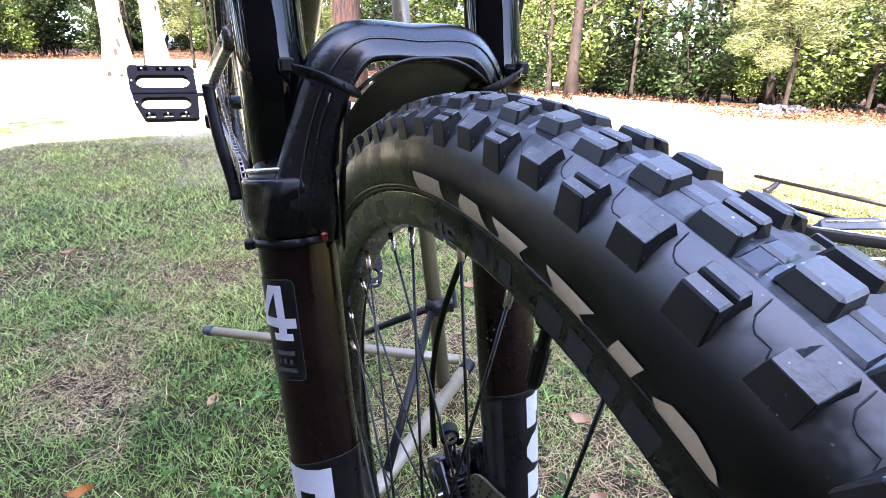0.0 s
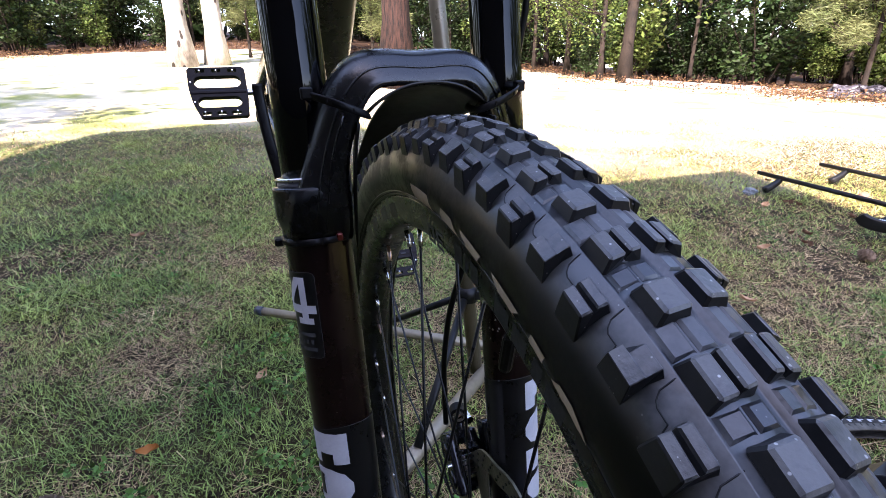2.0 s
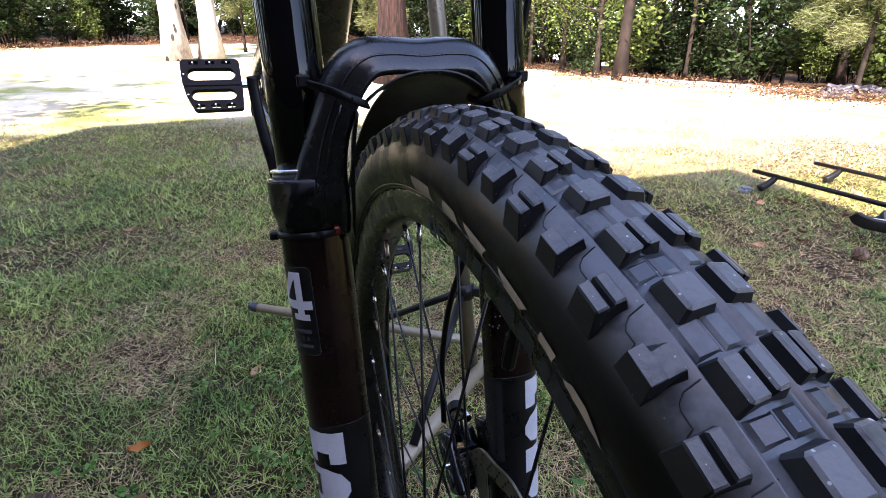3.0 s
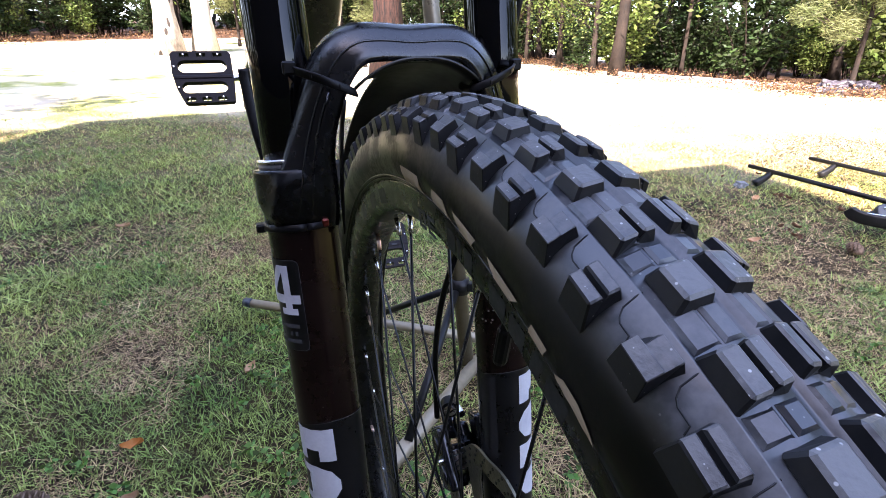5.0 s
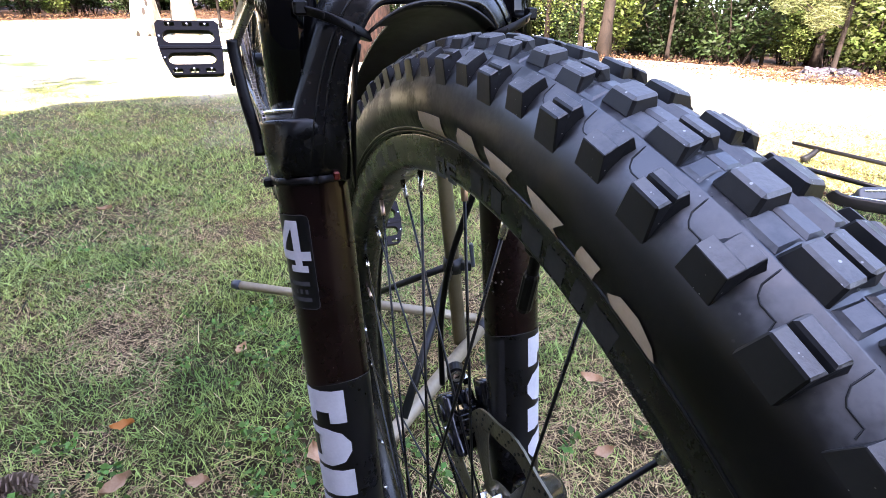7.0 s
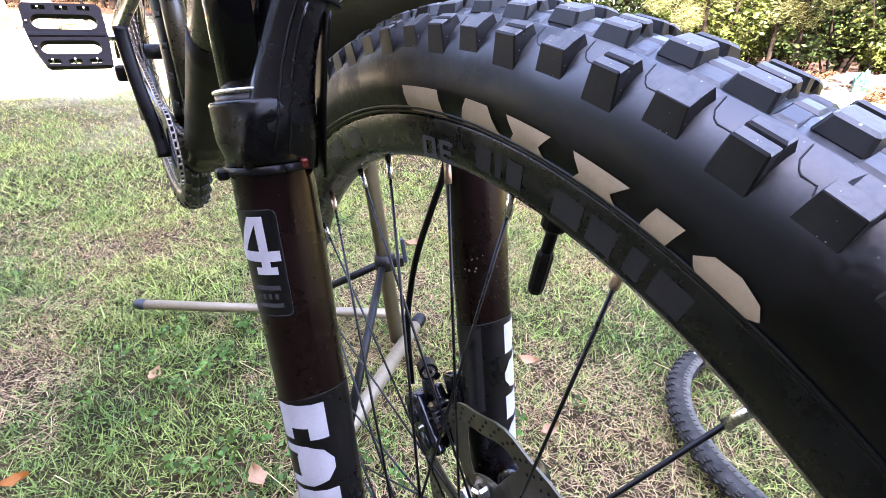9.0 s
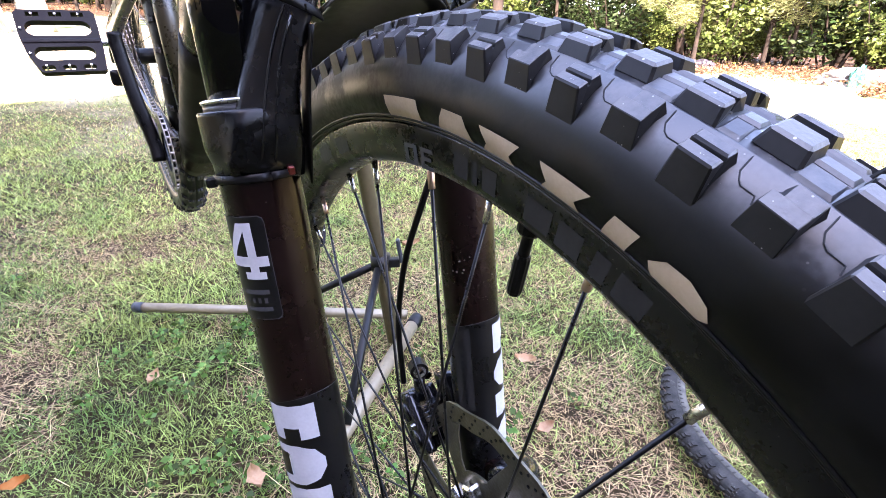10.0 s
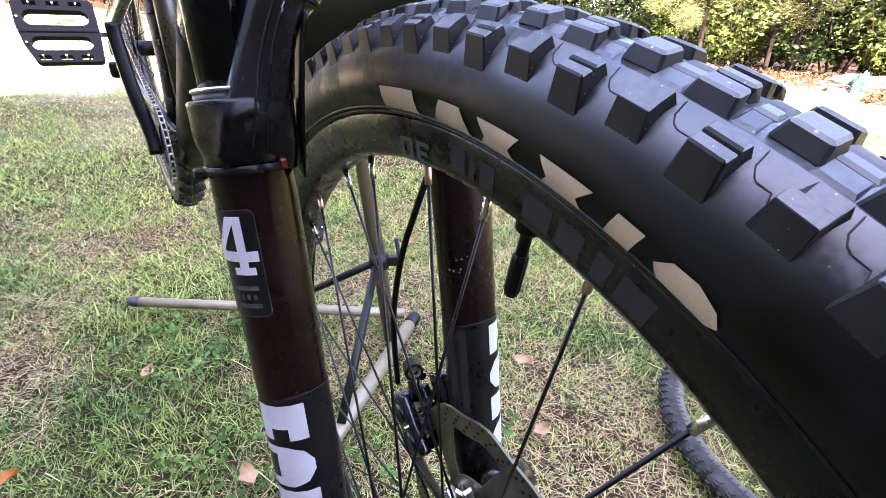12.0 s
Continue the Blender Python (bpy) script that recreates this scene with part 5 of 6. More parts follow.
for s in (-1, 1):
    x = s * 0.05
    frame_tube("chain_stay", [BB + Vector((s * 0.030, 0.03, 0.01)), BB.lerp(REAR, 0.45) + Vector((x, 0, 0.015)), REAR + Vector((s * 0.068, 0, 0))], 0.009, 0.013)
    frame_tube("seat_stay", [Vector((s * 0.034, 0.800, 0.470)), Vector((s * 0.046, 0.92, 0.445)), Vector((s * 0.064, 1.10, 0.402)), REAR + Vector((s * 0.070, -0.01, 0.028)), REAR + Vector((s * 0.070, 0.0, -0.010))], 0.010, 0.019)

# rear wheel
rear_tyre = part("rear_tyre", spin([(a * 0.95, r) for a, r in profile], 120), RUBBER, bike, "knobbly rear tyre with tan side", smooth=True, at=Matrix.Translation(REAR))
for mirror in (False, True):
    for build, phase in ((SIDE_SQUARE, 2.0), (CENTRE_SPLIT, 4.2)):
        mesh = knob_mesh("knob", build, mirror)
        for k in range(46):
            shared("knob", mesh, rear_tyre, Matrix.Rotation(radians(phase + k * 360 / 46), 4, "X"))
TAN = material("tan tyre sidewall", (0.30, 0.22, 0.12), 0.6, second=(0.24, 0.17, 0.09), scale=30)
for s in (-1, 1):
    ring = [(s * 0.0172, 0.3235), (s * 0.0215, 0.3275), (s * 0.0258, 0.3320), (s * 0.0262, 0.3320), (s * 0.0219, 0.3272), (s * 0.0176, 0.3232)]
    part("tan_wall", spin(ring, 96), TAN, rear_tyre, "tan sidewall band", smooth=True)
part("rear_rim", spin([(-a, r) for a, r in RIM] + [(a, r) for a, r in reversed(RIM)], 120), RIM_MAT, bike, smooth=True, at=Matrix.Translation(REAR))
part("rear_hub", spin([(-0.07, 0.008), (-0.034, 0.012), (-0.032, 0.029), (-0.028, 0.029), (-0.025, 0.017), (0.02, 0.017), (0.024, 0.029), (0.028, 0.029), (0.07, 0.008)], 32), PLASTIC, bike, smooth=True, at=Matrix.Translation(REAR))
for k in range(28):
    a = k * 360 / 28 + 4
    s = -1 if k % 2 else 1
    cross = 40 if (k // 2) % 2 else -40
    part("rear_spoke", tube([REAR + on_wheel(s * 0.028, a + cross, 0.027), REAR + on_wheel(s * 0.003, a, 0.303)], 0.0011, 5), SPOKE_MAT, bike)


# cassette, chain ring, chain
def cog(teeth, r, x, thick, mat, name, parent, centre, hub_r):
    n = teeth * 4
    outer = [r + (0.0022 if (i % 4) in (1, 2) else -0.0022) for i in range(n)]
    bm = bmesh.new()
    rings = []
    for i in range(n):
        a = math.tau * i / n
        c, s = math.cos(a), math.sin(a)
        rings.append([(x, -hub_r * s, hub_r * c), (x, -outer[i] * s, outer[i] * c), (x + thick, -outer[i] * s, outer[i] * c), (x + thick, -hub_r * s, hub_r * c)])
    loft(bm, rings, cyclic=True)
    return part(name, bm, mat, parent, at=Matrix.Translation(centre))


cog(32, 0.065, -0.052, 0.003, PLASTIC, "chain_ring", bike, BB, 0.035)
for k, (t, r) in enumerate(((50, 0.100), (42, 0.084), (36, 0.072), (28, 0.057), (22, 0.045), (16, 0.033))):
    cog(t, r, -0.036 - 0.0055 * k, 0.002, CHAIN_MAT, "cog", bike, REAR, 0.015)
link = bmesh.new()
for s in (-1, 1):
    loft(link, along([(s * 0.0032 - 0.0005, 0, 0), (s * 0.0032 + 0.0005, 0, 0)], [(0.0078 * math.cos(a) * (1.0 if abs(math.cos(a)) > 0.4 else 1.0), 0.0040 * math.sin(a) * (0.8 + 0.2 * abs(math.cos(a)))) for a in [math.tau * i / 14 for i in range(14)]], Vector((0, 0, 1))))
loft(link, along([(-0.0035, 0.004, 0), (0.0035, 0.004, 0)], circle(0.0024, 8), Vector((0, 0, 1))))
link_mesh = bpy.data.meshes.new("chain_link")
link.to_mesh(link_mesh)
link.free()
link_mesh.materials.append(CHAIN_MAT)
chain = new("chain")
chain.parent = bike
runs = []
up_a, up_b = BB + Vector((-0.0505, 0.02, 0.064)), REAR + Vector((-0.050, 0.01, 0.056))
lo_a, lo_b = BB + Vector((-0.0505, 0.02, -0.064)), REAR + Vector((-0.050, -0.02, -0.10))
for a, b in ((up_a, up_b), (lo_a, lo_b)):
    n = int((b - a).length / 0.0127)
    for i in range(n):
        runs.append((a.lerp(b, i / n), math.atan2(b.z - a.z, b.y - a.y)))
for i in range(17):
    a = radians(90 + 180 * i / 16)
    runs.append((BB + Vector((-0.0505, 0.066 * math.cos(a), 0.066 * math.sin(a))), a + math.pi / 2))
for p, a in runs:
    shared("chain_link", link_mesh, chain, Matrix.Translation(p) @ Matrix.Rotation(a, 4, "X"))

# rear derailleur
mech = part("derailleur", bevelled((0.03, 0.05, 0.035), 0.008, 2, Matrix.Translation(REAR + Vector((-0.075, 0.0, -0.045)))), PLASTIC, bike, "black rear derailleur", smooth=True)
part("cage", bevelled((0.012, 0.022, 0.10), 0.004, 2, Matrix.Translation(REAR + Vector((-0.058, -0.02, -0.10))) @ Euler((radians(20), 0, 0)).to_matrix().to_4x4()), CHAIN_MAT, mech)

# cranks and pedals
def flat_with_holes(outline, holes, z0, z1):
    """A plate from an outline with openings cut through it."""
    bm = bmesh.new()
    for loop in [outline] + holes:
        v = [bm.verts.new((x, y, z0)) for x, y in loop]
        for a, b in zip(v, v[1:] + v[:1]):
            bm.edges.new((a, b))
    bmesh.ops.triangle_fill(bm, use_beauty=True, use_dissolve=False, edges=bm.edges[:])
    made = bmesh.ops.extrude_face_region(bm, geom=bm.faces[:])
    bmesh.ops.translate(bm, vec=(0, 0, z1 - z0), verts=[v for v in made["geom"] if isinstance(v, bmesh.types.BMVert)])
    return bm


def slot(x0, x1, y0, y1):
    """A window with rounded ends."""
    r, cy = (y1 - y0) / 2, (y0 + y1) / 2
    ends = [(x1 - r, -90), (x0 + r, 90)]
    return [(cx + r * math.cos(radians(a + 22.5 * k)), cy + r * math.sin(radians(a + 22.5 * k))) for cx, a in ends for k in range(9)]


def pedal_body(s):
    """The platform: the side away from the crank tapers towards one end."""
    o = s
    outline = [(-o * 0.046, 0.0500), (o * 0.046, 0.0500), (o * 0.0510, 0.0440), (o * 0.0510, 0.0060), (o * 0.0470, -0.0200), (o * 0.0370, -0.0470), (o * 0.0330, -0.0500), (-o * 0.0440, -0.0500), (-o * 0.0480, -0.0460), (-o * 0.0510, -0.0100), (-o * 0.0510, 0.0440)]
    holes = [slot(-0.0415, 0.0415, 0.0085, 0.0325), slot(-0.0385, 0.0385, -0.0310, -0.0095)]
    holes += [slot(x - 0.0085, x + 0.0085, -0.0465, -0.0390) for x in (-0.026, 0.0, 0.026)]
    holes += [[(x - 0.008, 0.0395), (x + 0.008, 0.0395), (x + 0.008, 0.0465), (x - 0.008, 0.0465)] for x in (-0.028, 0.0, 0.028)]
    bm = flat_with_holes(outline, holes, -0.0065, 0.0065)
    loft(bm, along([(-0.048, 0, 0), (0.048, 0, 0)], circle(0.0078, 14), Vector((0, 0, 1))))
    return bm


PEDAL_MAT = material("dark brown-black anodised alloy", (0.0050, 0.0030, 0.0026), 0.36, second=(0.0095, 0.0055, 0.006), scale=60, spec=0.14)
CRANK = radians(78)
for s in (-1, 1):
    way = Vector((0, math.cos(CRANK), math.sin(CRANK))) * (-s)
    tip = BB + way * 0.182 + Vector((s * 0.082, 0, 0))
    base = BB + Vector((s * 0.066, 0, 0))
    arm = part("crank_arm", loft(bmesh.new(), along([base - way * 0.014, base + way * 0.02, base.lerp(tip, 0.5) + Vector((s * 0.003, 0, 0)), tip - way * 0.01, tip + way * 0.013], lambda f: rounded(0.0165 - 0.005 * math.sin(math.pi * f), 0.0105, 0.006, 3), Vector((1, 0, 0)), 1)), PLASTIC, bike, "black crank arm", smooth=True)
    centre = tip + Vector((s * 0.070, 0, 0))
    tiltm = Matrix.Translation(centre) @ Euler((radians(62 if s < 0 else 52), 0, 0)).to_matrix().to_4x4()
    pedal = part("pedal", pedal_body(s), PEDAL_MAT, bike, "black alloy platform pedal with cut-outs and pins", at=tiltm)
    part("spindle", tube([(-s * 0.07, 0, 0), (s * 0.03, 0, 0)], 0.006, 12), ALLOY, pedal)
    for x, y in ((-0.029, 0.0425), (0.0, 0.0425), (0.029, 0.0425), (-0.028, -0.0405), (0.0, -0.0405), (0.028, -0.0405), (s * 0.0465, 0.020), (s * 0.043, -0.020)):
        part("pin", tube([(x, y, -0.0098), (x, y, 0.0098)], 0.0016, 6), ALLOY, pedal)
    for x in (-0.018, 0.0, 0.018):
        part("pedal_mark", bevelled((0.011, 0.0035, 0.0006), 0.0002, 1, Matrix.Translation((x, 0, -0.0087 if s < 0 else 0.0087))), PALE_GREY_MARK, pedal, "grey printed bar")


# ---- repair stand ----
stand = thing("repair_stand", "champagne-coloured tube repair stand with two legs lying on the grass", "repair stand")
FOOT = Vector((0.012, 1.040, 0.052))


def stand_tube(name, points, r, mat=STAND_MAT, label="", smooth=0):
    return part(name, tube(points, r, 20, smooth), mat, stand, label, smooth=True)


POLE_TOP = Vector((-0.160, 1.056, 1.50))
stand_tube("pole", [Vector((0.006, 1.017, 0.045)), POLE_TOP], 0.0175, STAND_POLE, "bronze pole")
leg_end = Vector((-0.70, 1.27, 0.052))
back_leg = stand_tube("leg", [FOOT + Vector((0.035, 0.09, -0.002)), leg_end], 0.0135)
part("end_cap", tube([leg_end + Vector((0.012, -0.004, 0)), leg_end + Vector((-0.014, 0.004, 0))], 0.0150, 16), BLUE_GREY, back_leg, "blue-grey plastic end cap", smooth=True)
front_end = Vector((-0.19, 0.53, 0.040))
front_leg = stand_tube("leg", [FOOT + Vector((0.055, 0.055, -0.003)), front_end], 0.0165)
part("end_cap", tube([front_end, front_end + Vector((-0.02, -0.05, 0))], 0.019, 16), BLUE_GREY, front_leg, "blue-grey plastic end cap", smooth=True)
part("end_cap", tube([FOOT + Vector((0.043, 0.030, -0.003)), FOOT + Vector((0.060, 0.066, -0.003)), FOOT + Vector((0.0615, 0.069, -0.003))], 0.0178, 16), STAND_BLACK, front_leg, "dark plastic end cap", smooth=True)
collar_at = Vector((-0.018, 1.022, 0.262))
collar = part("collar", tube([collar_at + Vector((0, 0, -0.018)), collar_at + Vector((0, 0, 0.018))], 0.024, 20), STAND_BLACK, stand, "black clamp collar", smooth=True)
part("lever", bevelled((0.010, 0.016, 0.06), 0.004, 2, Matrix.Translation(collar_at + Vector((0.045, -0.01, 0.03))) @ Euler((0, radians(-8), 0)).to_matrix().to_4x4()), BLUE_GREY, collar, "blue-grey clamp lever")
part("lug", bevelled((0.03, 0.02, 0.022), 0.004, 2, Matrix.Translation(collar_at + Vector((0.03, -0.005, 0)))), STAND_BLACK, collar)
stand_tube("brace", [collar_at + Vector((-0.02, 0, -0.01)), Vector((-0.30, 1.19, 0.06))], 0.009, STAND_BLACK, "black brace")
stand_tube("brace", [collar_at + Vector((-0.008, -0.02, -0.01)), Vector((-0.10, 0.715, 0.06))], 0.009, STAND_BLACK, "black brace")
clamp_end = BIKE @ level(1.03, 0.60)
stand_tube("clamp_arm", [POLE_TOP + Vector((0.0, 0, -0.03)), Vector(clamp_end) + Vector((0.03, 0, 0.0))], 0.016, STAND_BLACK, "black clamp arm")


# ---- things lying on the lawn ----
def lawn(x, y, up=0.0):
    return Vector((x, y, rise(x, y) + up))


# spare tyre lying flat
spare = thing("spare_tyre", "worn black bicycle tyre lying flat in the grass", "tyre", Matrix.Translation(lawn(0.893, 0.565, 0.034)) @ Euler((radians(3), radians(91), 0)).to_matrix().to_4x4())
LYING = [(0.0080, 0.3170), (0.0120, 0.3190), (0.0140, 0.3260), (0.0145, 0.3380), (0.0138, 0.3480), (0.0115, 0.3560), (0.0070, 0.3610), (0.0025, 0.3625)]
OLD_RUBBER = material("dull worn rubber", (0.011, 0.0105, 0.0095), 0.65, second=(0.050, 0.047, 0.042), scale=45, bump=0.4, bump_scale=500, spots=(0.20, 0.19, 0.17), spot_scale=300, spot_cut=0.62, spec=0.15)
OLD_WALL = material("dusty tan sidewall", (0.10, 0.092, 0.072), 0.75, second=(0.045, 0.042, 0.036), scale=60, bump=0.3, bump_scale=500)
part("casing", spin([(-a, r) for a, r in LYING] + [(a, r) for a, r in reversed(LYING)] + [(a * 0.9, r - 0.004) for a, r in LYING[2:]] + [(-a * 0.9, r - 0.004) for a, r in reversed(LYING[2:])], 120), OLD_RUBBER, spare, smooth=True)
rib = bevelled((0.0020, 0.0034, 0.0070), 0.0006, 1)
rib_mesh = bpy.data.meshes.new("band_rib")
rib.to_mesh(rib_mesh)
rib.free()
rib_mesh.materials.append(OLD_RUBBER)
for s in (-1, 1):
    band = part("sidewall_band", spin([(s * 0.0100, 0.3172), (s * 0.0126, 0.3188), (s * 0.0148, 0.3260), (s * 0.0152, 0.3345), (s * 0.0138, 0.3345), (s * 0.0110, 0.3200)], 120), OLD_WALL, spare, "dusty tan band along the bead", smooth=True)
    for k in range(150):
        shared("band_rib", rib_mesh, band, turned(90 + 2.4 * k) @ pose(s * 0.0147, 0, 0.3300, 0, s * 3))
bm = bmesh.new()
for x, r in ((0.0128, 0.3535), (0.0100, 0.3585), (0.0050, 0.3612), (0.0, 0.3622)):
    for s in ((-1, 1) if x else (1,)):
        for k in range(92):
            a = math.tau * (k + (0.5 if x in (0.0150, 0.0) else 0)) / 92
            c, d = math.cos(a), math.sin(a)
            at = [(s * x + u * (1.2 - 0.25 * (w > r)), v * (1.0 - 0.3 * (w > r)), w) for w in (r - 0.004, r + 0.0042) for u, v in ((-0.0024, -0.0055), (0.0024, -0.0055), (0.0024, 0.0055), (-0.0024, 0.0055))]
            block(bm, [(u, v * c - w * d, v * d + w * c) for u, v, w in at])
tagged(part("tread", bm, OLD_RUBBER, spare), kind="stuff")
for k in range(11):
    a0 = -33 + 3.8 * k
    for pts in ([(a0, 0.3480), (a0 + 2.4, 0.3480), (a0 + 2.4, 0.3452), (a0, 0.3452)], [(a0, 0.3448), (a0 + 1.0, 0.3448), (a0 + 1.0, 0.3390), (a0, 0.3390)]):
        wall_shape("sidewall_mark", pts, WHITE_MARK, spare, lambda r: 0.0146 - 0.06 * max(0.0, r - 0.3380), 0.0008, label="pale printed bar on the sidewall")



# roof bars
def roof_bar(a, b, name="roof_bar"):
    root = thing(name, "black roof rack bar with feet lying on the grass", "roof bar", group="roof bars")
    part("bar", loft(bmesh.new(), along([a, b], rounded(0.012, 0.024, 0.009, 3), Vector((0.2, 0.3, 1)).cross(b - a))), STAND_BLACK, root, smooth=True)
    for f in (0.16, 0.85):
        p = a.lerp(b, f)
        foot = [p, p + Vector((-0.04, -0.02, -0.035)), p + Vector((-0.10, -0.03, -0.070))]
        part("foot", loft(bmesh.new(), along(foot, lambda g: rounded(0.011 + 0.008 * g, 0.018, 0.006, 2), Vector((0, 1, 0)), 1)), STAND_BLACK, root, smooth=True)
    return root


roof_bar(lawn(1.71, 3.11, 0.10), lawn(2.12, 2.33, 0.10))
roof_bar(lawn(2.26, 3.42, 0.10), lawn(2.66, 2.46, 0.10))

# a roof-rack bicycle carrier lying on its side
carrier = thing("bicycle_carrier", "black and silver roof bicycle carrier lying on the grass", "bike carrier")
t0, t1 = lawn(1.78, 2.24, 0.085), lawn(2.40, 1.92, 0.07)
along_tray = (t1 - t0).normalized()
part("tray", loft(bmesh.new(), along([t0 + Vector((-0.03, 0.035, 0.035)), t0 + Vector((-0.018, 0.015, 0.012)), t0 + along_tray * 0.05, t0 + along_tray * 0.3, t1], lambda f: rounded(0.017, 0.022 + 0.006 * min(1.0, 4 * f), 0.010, 3), Vector((0, 0, 1)), 2)), STAND_BLACK, carrier, "black wheel tray with an upturned end", smooth=True)
lip = [t0 + along_tray * d + Vector((0, 0, 0.030)) for d in (0.02, 0.20, 0.45)]
part("tray_edge", tube(lip, 0.005, 8), ALLOY, carrier, "bright edge of the tray", smooth=True)
a0, a1 = lawn(1.84, 2.24, 0.125), lawn(2.30, 2.20, 0.145)
arm = part("clamp_arm", loft(bmesh.new(), along([a0, a0.lerp(a1, 0.1), a0.lerp(a1, 0.6), a1], lambda f: rounded(0.013, 0.014 + 0.016 * min(1.0, 5 * f), 0.008, 3), Vector((0, 0.4, 1)), 2)), BLUE_GREY, carrier, "dark padded clamp arm", smooth=True)
part("pad", loft(bmesh.new(), along([a0.lerp(a1, 0.05) + Vector((0, 0, 0.016)), a0.lerp(a1, 0.7) + Vector((0, 0, 0.018))], rounded(0.006, 0.012, 0.004, 2), Vector((0, 1, 0.2)))), ALLOY, arm, "worn silver strip on the clamp arm", smooth=True)
hook = a1 + Vector((-0.06, 0.06, 0.03))
part("strap_ring", loft(bmesh.new(), along([hook + Vector((0.055 * math.cos(a), 0.045 * math.cos(a), 0.05 * math.sin(a))) for a in [math.tau * k / 18 for k in range(19)]], rounded(0.003, 0.012, 0.002, 1), Vector((0.6, -0.7, 0.1)))), STAND_BLACK, carrier, "black ratchet strap loop", smooth=True)
part("wheel_clamp", tube([hook + Vector((-0.02, 0.02, -0.03)), hook + Vector((0.05, -0.03, 0.0)), hook + Vector((0.12, -0.05, -0.01))], 0.022, 14, 1), BLUE_GREY, carrier, smooth=True)
p0, p1 = lawn(1.74, 1.90, 0.075), lawn(2.25, 1.82, 0.09)
pole = part("cross_tube", tube([p0, p1], 0.014, 14), ALLOY, carrier, "silver cross tube", smooth=True)
part("end_cap", tube([p0 - (p1 - p0).normalized() * 0.012, p0 + (p1 - p0).normalized() * 0.03], 0.018, 14), STAND_BLACK, pole, "black end cap", smooth=True)

# fallen leaves near the bicycle, each curled a little
ORANGE = leafy("orange fallen leaf", (0.42, 0.14, 0.03), (0.5, 0.22, 0.06), 0.2, 20, 0.6)
TANLEAF = leafy("tan fallen leaf", (0.30, 0.165, 0.085), (0.46, 0.30, 0.18), 0.15, 20, 0.7)


def fallen(x, y, size, turn, mat, label, up=0.045, curl=0.5):
    bm = bmesh.new()
    rows = []
    for i in range(15):
        f = i / 14
        w = 0.29 * size * math.sin(math.pi * min(1, f * 0.97 + 0.03)) ** 1.15 * (1 + 0.14 * math.sin(17 * f + turn))
        rows.append([bm.verts.new((size * (f - 0.5), w * u, curl * size * ((u * 0.9) ** 2 * 0.5 + (f - 0.5) ** 2) + 0.02 * size * math.sin(5 * f + 3 * u))) for u in (-1, -0.5, 0, 0.5, 1)])
    for a, b in zip(rows, rows[1:]):
        for k in range(4):
            bm.faces.new((a[k], a[k + 1], b[k + 1], b[k]))
    ob = part("fallen_leaf", bm, mat, None, label, smooth=True, at=Matrix.Translation(lawn(x, y, up)) @ Euler((radians(8), radians(-6), radians(turn))).to_matrix().to_4x4())
    return tagged(ob, category="leaf", group="fallen leaves")


fallen(-0.645, 0.665, 0.042, 25, ORANGE, "bright orange fallen leaf on the grass", 0.05)
for x, y, size, turn in ((-0.54, 0.945, 0.05, 80), (-0.565, 0.535, 0.06, 60), (-0.43, 0.55, 0.05, 5), (0.31, 0.88, 0.06, -30), (0.28, 0.66, 0.05, 20), (0.10, 1.62, 0.08, 10), (0.46, 0.42, 0.09, -10), (-0.25, 0.62, 0.06, 120), (1.5, 2.6, 0.08, 40), (1.2, 2.0, 0.07, 10), (-1.6, 1.9, 0.07, 30), (-0.9, 2.2, 0.06, 70), (0.9, 1.5, 0.06, 150)):
    fallen(x, y, size * 0.85, turn, TANLEAF, "dry tan fallen leaf on the grass")

BROWNLEAF = leafy("dark brown fallen leaf", (0.070, 0.034, 0.020), (0.21, 0.115, 0.065), 0.1, 20, 0.75)
for x, y, size, turn in ((1.69, 2.75, 0.050, 0), (1.70, 2.72, 0.086, 53), (1.73, 2.70, 0.074, 106), (1.82, 3.20, 0.062, 159), (1.55, 3.10, 0.050, 32), (1.89, 2.52, 0.086, 85), (1.89, 2.46, 0.074, 138), (1.45, 2.25, 0.062, 11), (1.46, 2.20, 0.050, 64), (1.52, 2.25, 0.086, 117), (1.45, 2.13, 0.074, 170), (1.45, 2.10, 0.062, 43)):
    fallen(x, y, size * 0.55, turn, BROWNLEAF, "curled dark brown fallen leaf on the grass", 0.028, 0.7)

# pine cones
CONE_MAT = material("brown cone scale", (0.10, 0.055, 0.035), 0.8, second=(0.22, 0.15, 0.10), scale=60)


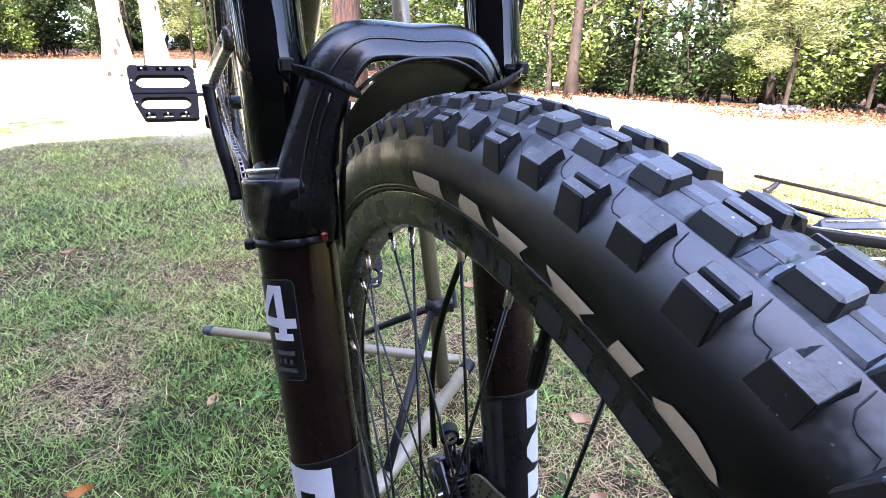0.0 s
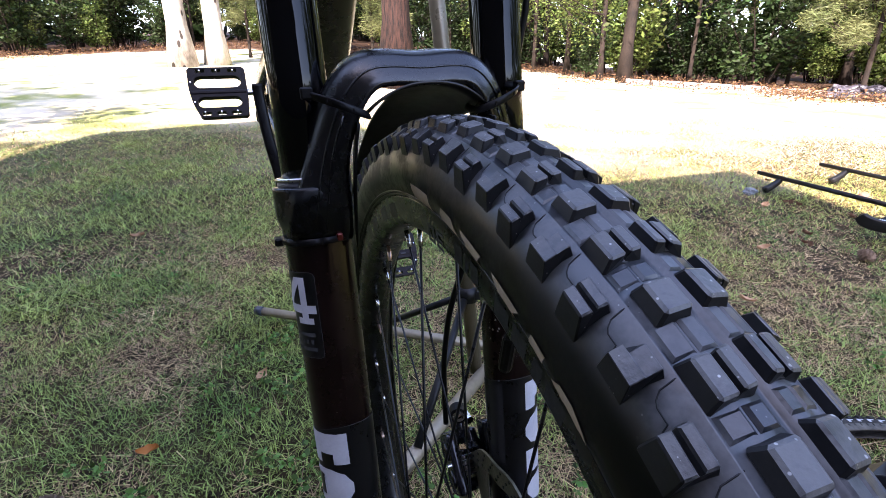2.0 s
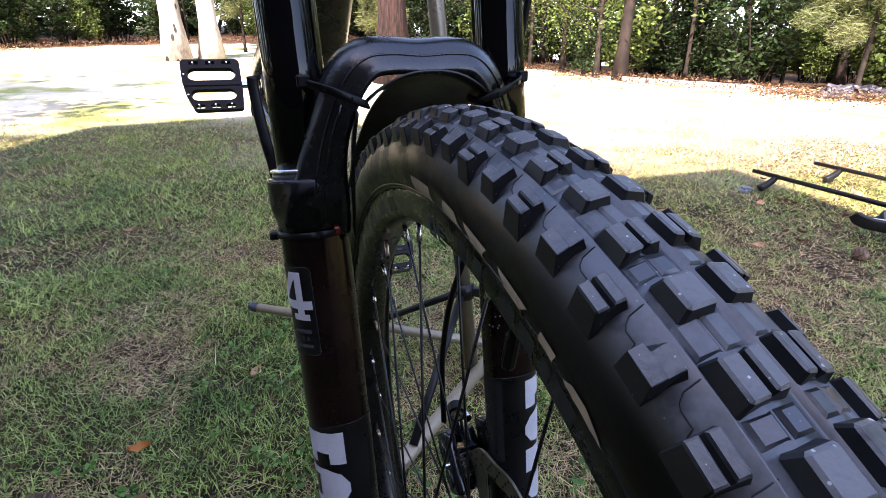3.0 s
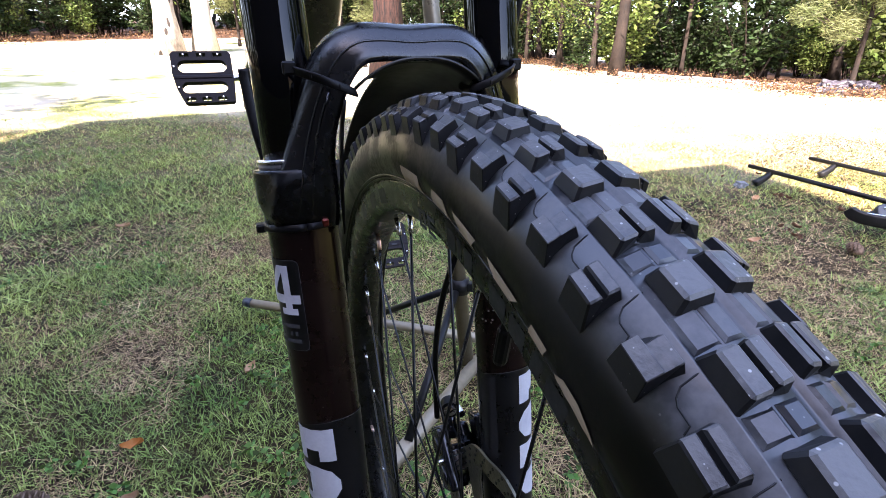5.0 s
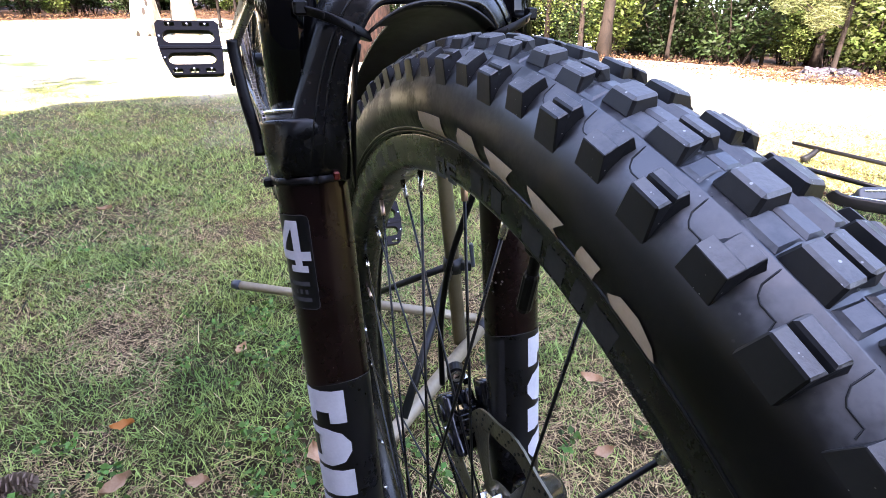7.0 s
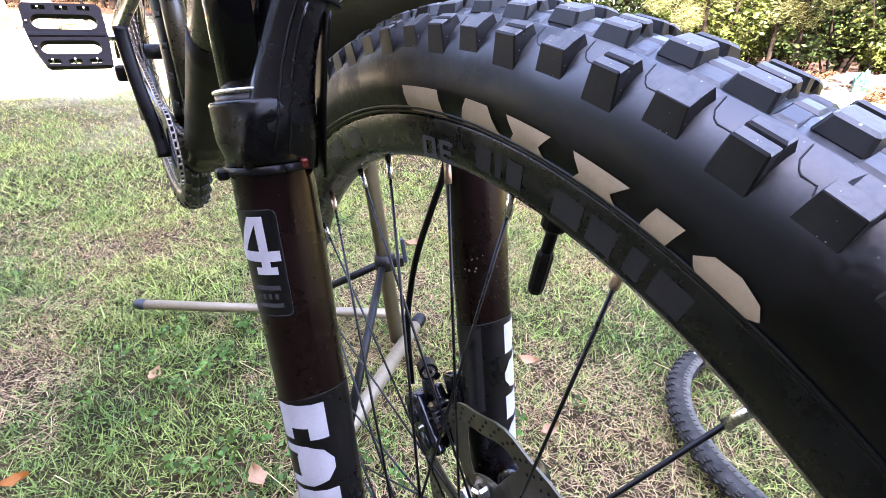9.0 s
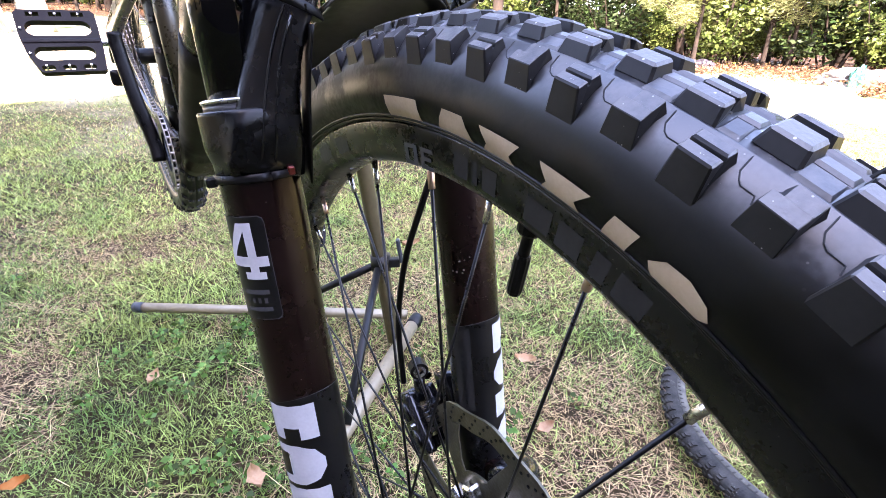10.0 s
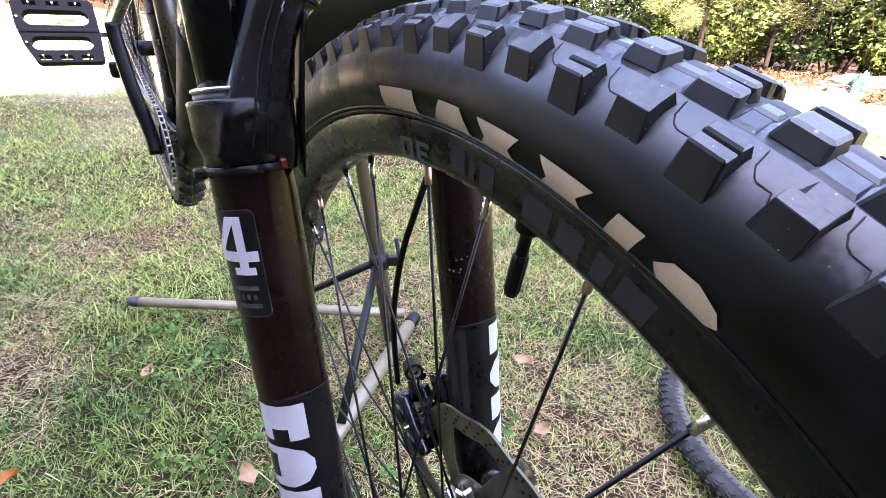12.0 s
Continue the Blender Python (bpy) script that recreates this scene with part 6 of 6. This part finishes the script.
def cone(x, y, turn, size=0.065):
    root = thing("pine_cone", "open brown pine cone lying in the grass", "pine cone", Matrix.Translation(lawn(x, y, 0.03)) @ Euler((0, radians(80), radians(turn))).to_matrix().to_4x4(), "pine cones")
    bm = bmesh.new()
    for k in range(60):
        f = k / 60
        a, r, z = k * 2.4, size * 0.36 * math.sin(math.pi * (0.12 + 0.8 * f)) + 0.004, size * (f - 0.5)
        c, s = math.cos(a), math.sin(a)
        w = 0.007
        block(bm, [(r * 0.3 * c - w * 0.4 * -s, r * 0.3 * s - w * 0.4 * c, z), (r * 0.3 * c + w * 0.4 * -s, r * 0.3 * s + w * 0.4 * c, z), (r * c + w * -s, r * s + w * c, z + 0.006), (r * c - w * -s, r * s - w * c, z + 0.006),
                   (r * 0.3 * c - w * 0.4 * -s, r * 0.3 * s - w * 0.4 * c, z + 0.003), (r * 0.3 * c + w * 0.4 * -s, r * 0.3 * s + w * 0.4 * c, z + 0.003), (r * c + w * -s, r * s + w * c, z + 0.0085), (r * c - w * -s, r * s - w * c, z + 0.0085)])
    tagged(part("cone_body", bm, CONE_MAT, root), kind="stuff")
    return root


for x, y, turn in ((-0.755, 0.525, 30), (1.62, 2.0, 100), (1.55, 1.42, 10), (2.2, 2.9, 60)):
    cone(x, y, turn)

# clover patches
CLOVER_MAT = leafy("clover leaves", (0.06, 0.135, 0.025), (0.12, 0.215, 0.05), 0.3, 12, 0.45)
rngn = np.random.default_rng(31)
cl_c, cl_r = [], []
for cx, cy, n, spread in ((-0.50, 1.12, 26, 0.13), (-0.62, 0.62, 14, 0.15), (-0.35, 0.60, 18, 0.14), (-1.5, 1.6, 10, 0.2), (0.2, 0.75, 8, 0.12), (1.2, 1.1, 12, 0.2), (-0.1, 0.8, 10, 0.15)):
    for k in range(n):
        x, y = cx + rngn.normal() * spread, cy + rngn.normal() * spread
        cl_c.append((x, y, rise(x, y) + 0.042))
        cl_r.append(0.022)
tagged(quads("clover", leaf_cloud(cl_c, cl_r, 14, 0.0075, 6, 0.15, 0.8), CLOVER_MAT), "small bright clover leaves in the lawn", "clover", kind="stuff")

# long dead straws
rngn = np.random.default_rng(8)
n = 600
sx, sy = rngn.uniform(-1.6, 1.4, n), rngn.uniform(0.35, 2.6, n)
sa, sl = rngn.uniform(0, math.tau, n), rngn.uniform(0.05, 0.15, n)
p0 = np.stack([sx, sy, np.array([rise(a, b) for a, b in zip(sx, sy)]) + rngn.uniform(0.02, 0.05, n)], 1)
d = np.stack([np.cos(sa) * sl, np.sin(sa) * sl, rngn.uniform(-0.01, 0.02, n)], 1)
w = np.stack([-np.sin(sa), np.cos(sa), np.full(n, 0.3)], 1) * 0.0007
tagged(quads("straw", np.stack([p0 - w, p0 + w, p0 + d + w * 0.5, p0 + d - w * 0.5], 1), STRAW_MAT), "long dry straws lying across the lawn", "straw", kind="stuff")

# fallen leaves along the wood's edge
rngn = np.random.default_rng(14)
lc = []
for k in range(5200):
    a = rngn.uniform(-58, 66)
    edge = 20.5 if a < -12 else (15.5 if a < 8 else 12.8)
    dd = edge + rngn.normal() * 1.3 + 0.6
    x, y = polar(a, dd)
    lc.append((x, y, rise(x, y) + 0.03))
for k in range(2600):
    x, y = polar(rngn.uniform(27, 60), 12.3 + rngn.normal() * 0.9)
    lc.append((x, y, rise(x, y) + 0.03))
tagged(quads("leaf_litter", leaf_cloud(lc, [0.25] * len(lc), 7, 0.025, 9, 0.25, 0.6), LITTER_MAT), "red-brown fallen leaves along the wood's edge", "leaves", kind="stuff")

# weathered timbers along the border
TIMBER = material("weathered grey timber", (0.32, 0.28, 0.26), 0.85, second=(0.2, 0.17, 0.15), scale=6, bump=0.6, bump_scale=40)
for k in range(5):
    a0, a1 = 14.5 + 3.6 * k, 17.8 + 3.6 * k
    p, q = lawn(*polar(a0, 13.0), 0.05), lawn(*polar(a1, 12.7), 0.05)
    ob = part("timber_edging", loft(bmesh.new(), along([p, q], rounded(0.07, 0.07, 0.015, 2), Vector((0, 0, 1)))), TIMBER, None, "weathered grey timber bordering the yard")
    tagged(ob, category="timber", group="border timbers")

# sacks and sheeting dumped at the border
SHEET = material("crumpled grey plastic", (0.045, 0.044, 0.047), 0.45, second=(0.16, 0.155, 0.16), scale=5, bump=0.5, bump_scale=12)
GREY_SACK = material("dusty grey plastic", (0.014, 0.012, 0.016), 0.5, second=(0.060, 0.053, 0.064), scale=9, bump=0.5, bump_scale=14)
DARK_SHEET = material("dark plastic", (0.005, 0.004, 0.007), 0.5, second=(0.018, 0.015, 0.021), scale=5)
SCRAP = material("pale blue-grey plastic", (0.17, 0.19, 0.21), 0.4, second=(0.07, 0.08, 0.09), scale=40, bump=0.4, bump_scale=120)
TEAL = material("teal plastic", (0.004, 0.060, 0.048), 0.5, scale=5)


def heap(name, label, x, y, size, mat, seed, up=0.08):
    bm = bmesh.new()
    bmesh.ops.create_icosphere(bm, subdivisions=4, radius=1.0)
    for v in bm.verts:
        k = 1 + 0.35 * noise.noise(v.co * 1.7 + Vector((seed, 0, 0))) + 0.16 * noise.noise(v.co * 5 + Vector((0, seed, 0)))
        k -= 0.45 * max(0.0, 0.30 - abs(noise.noise(Vector((v.co.x * 2.2, v.co.y * 2.2, v.co.z * 4.0)) + Vector((seed, seed, 0)))))
        v.co = Vector((v.co.x * size[0] * k, v.co.y * size[1] * k, max(-0.12, v.co.z * size[2] * k)))
    return tagged(part(name, bm, mat, None, label, at=Matrix.Translation(lawn(x, y, up))), category="sack")


heap("plastic_sack", "crumpled pale grey plastic sack by the bushes", *polar(33.3, 12.1), (0.30, 0.22, 0.20), GREY_SACK, 2)
heap("plastic_sack", "dark plastic sack behind a pale one", *polar(35.0, 12.4), (0.35, 0.3, 0.2), DARK_SHEET, 5)
heap("plastic_scrap", "crumpled pale blue-grey plastic scrap on the grass", 1.60, 2.96, (0.040, 0.028, 0.024), SCRAP, 23, 0.02)
heap("plastic_sheet", "white crumpled sheeting on the ground", *polar(48.5, 11.6), (0.9, 0.5, 0.22), SHEET, 9)
heap("plastic_tub", "small teal plastic scrap on the sheeting", *polar(47.9, 10.95), (0.15, 0.12, 0.26), TEAL, 11)
rngn = np.random.default_rng(17)
mound = [(x0 * 0.55, y0 * 0.4, 0.16 * max(0.0, 1 - x0 * x0 - y0 * y0)) for x0, y0 in rngn.uniform(-1, 1, (160, 2)) if x0 * x0 + y0 * y0 < 1]
mx, my = polar(51.0, 9.3)
tagged(quads("leaf_mound", leaf_cloud([(mx + a, my + b, rise(mx, my) + 0.03 + h) for a, b, h in mound], [0.07] * len(mound), 22, 0.025, 18, 0.4, 0.6), LITTER_MAT), "low heap of fallen brown leaves in the sun", "leaves", kind="stuff")
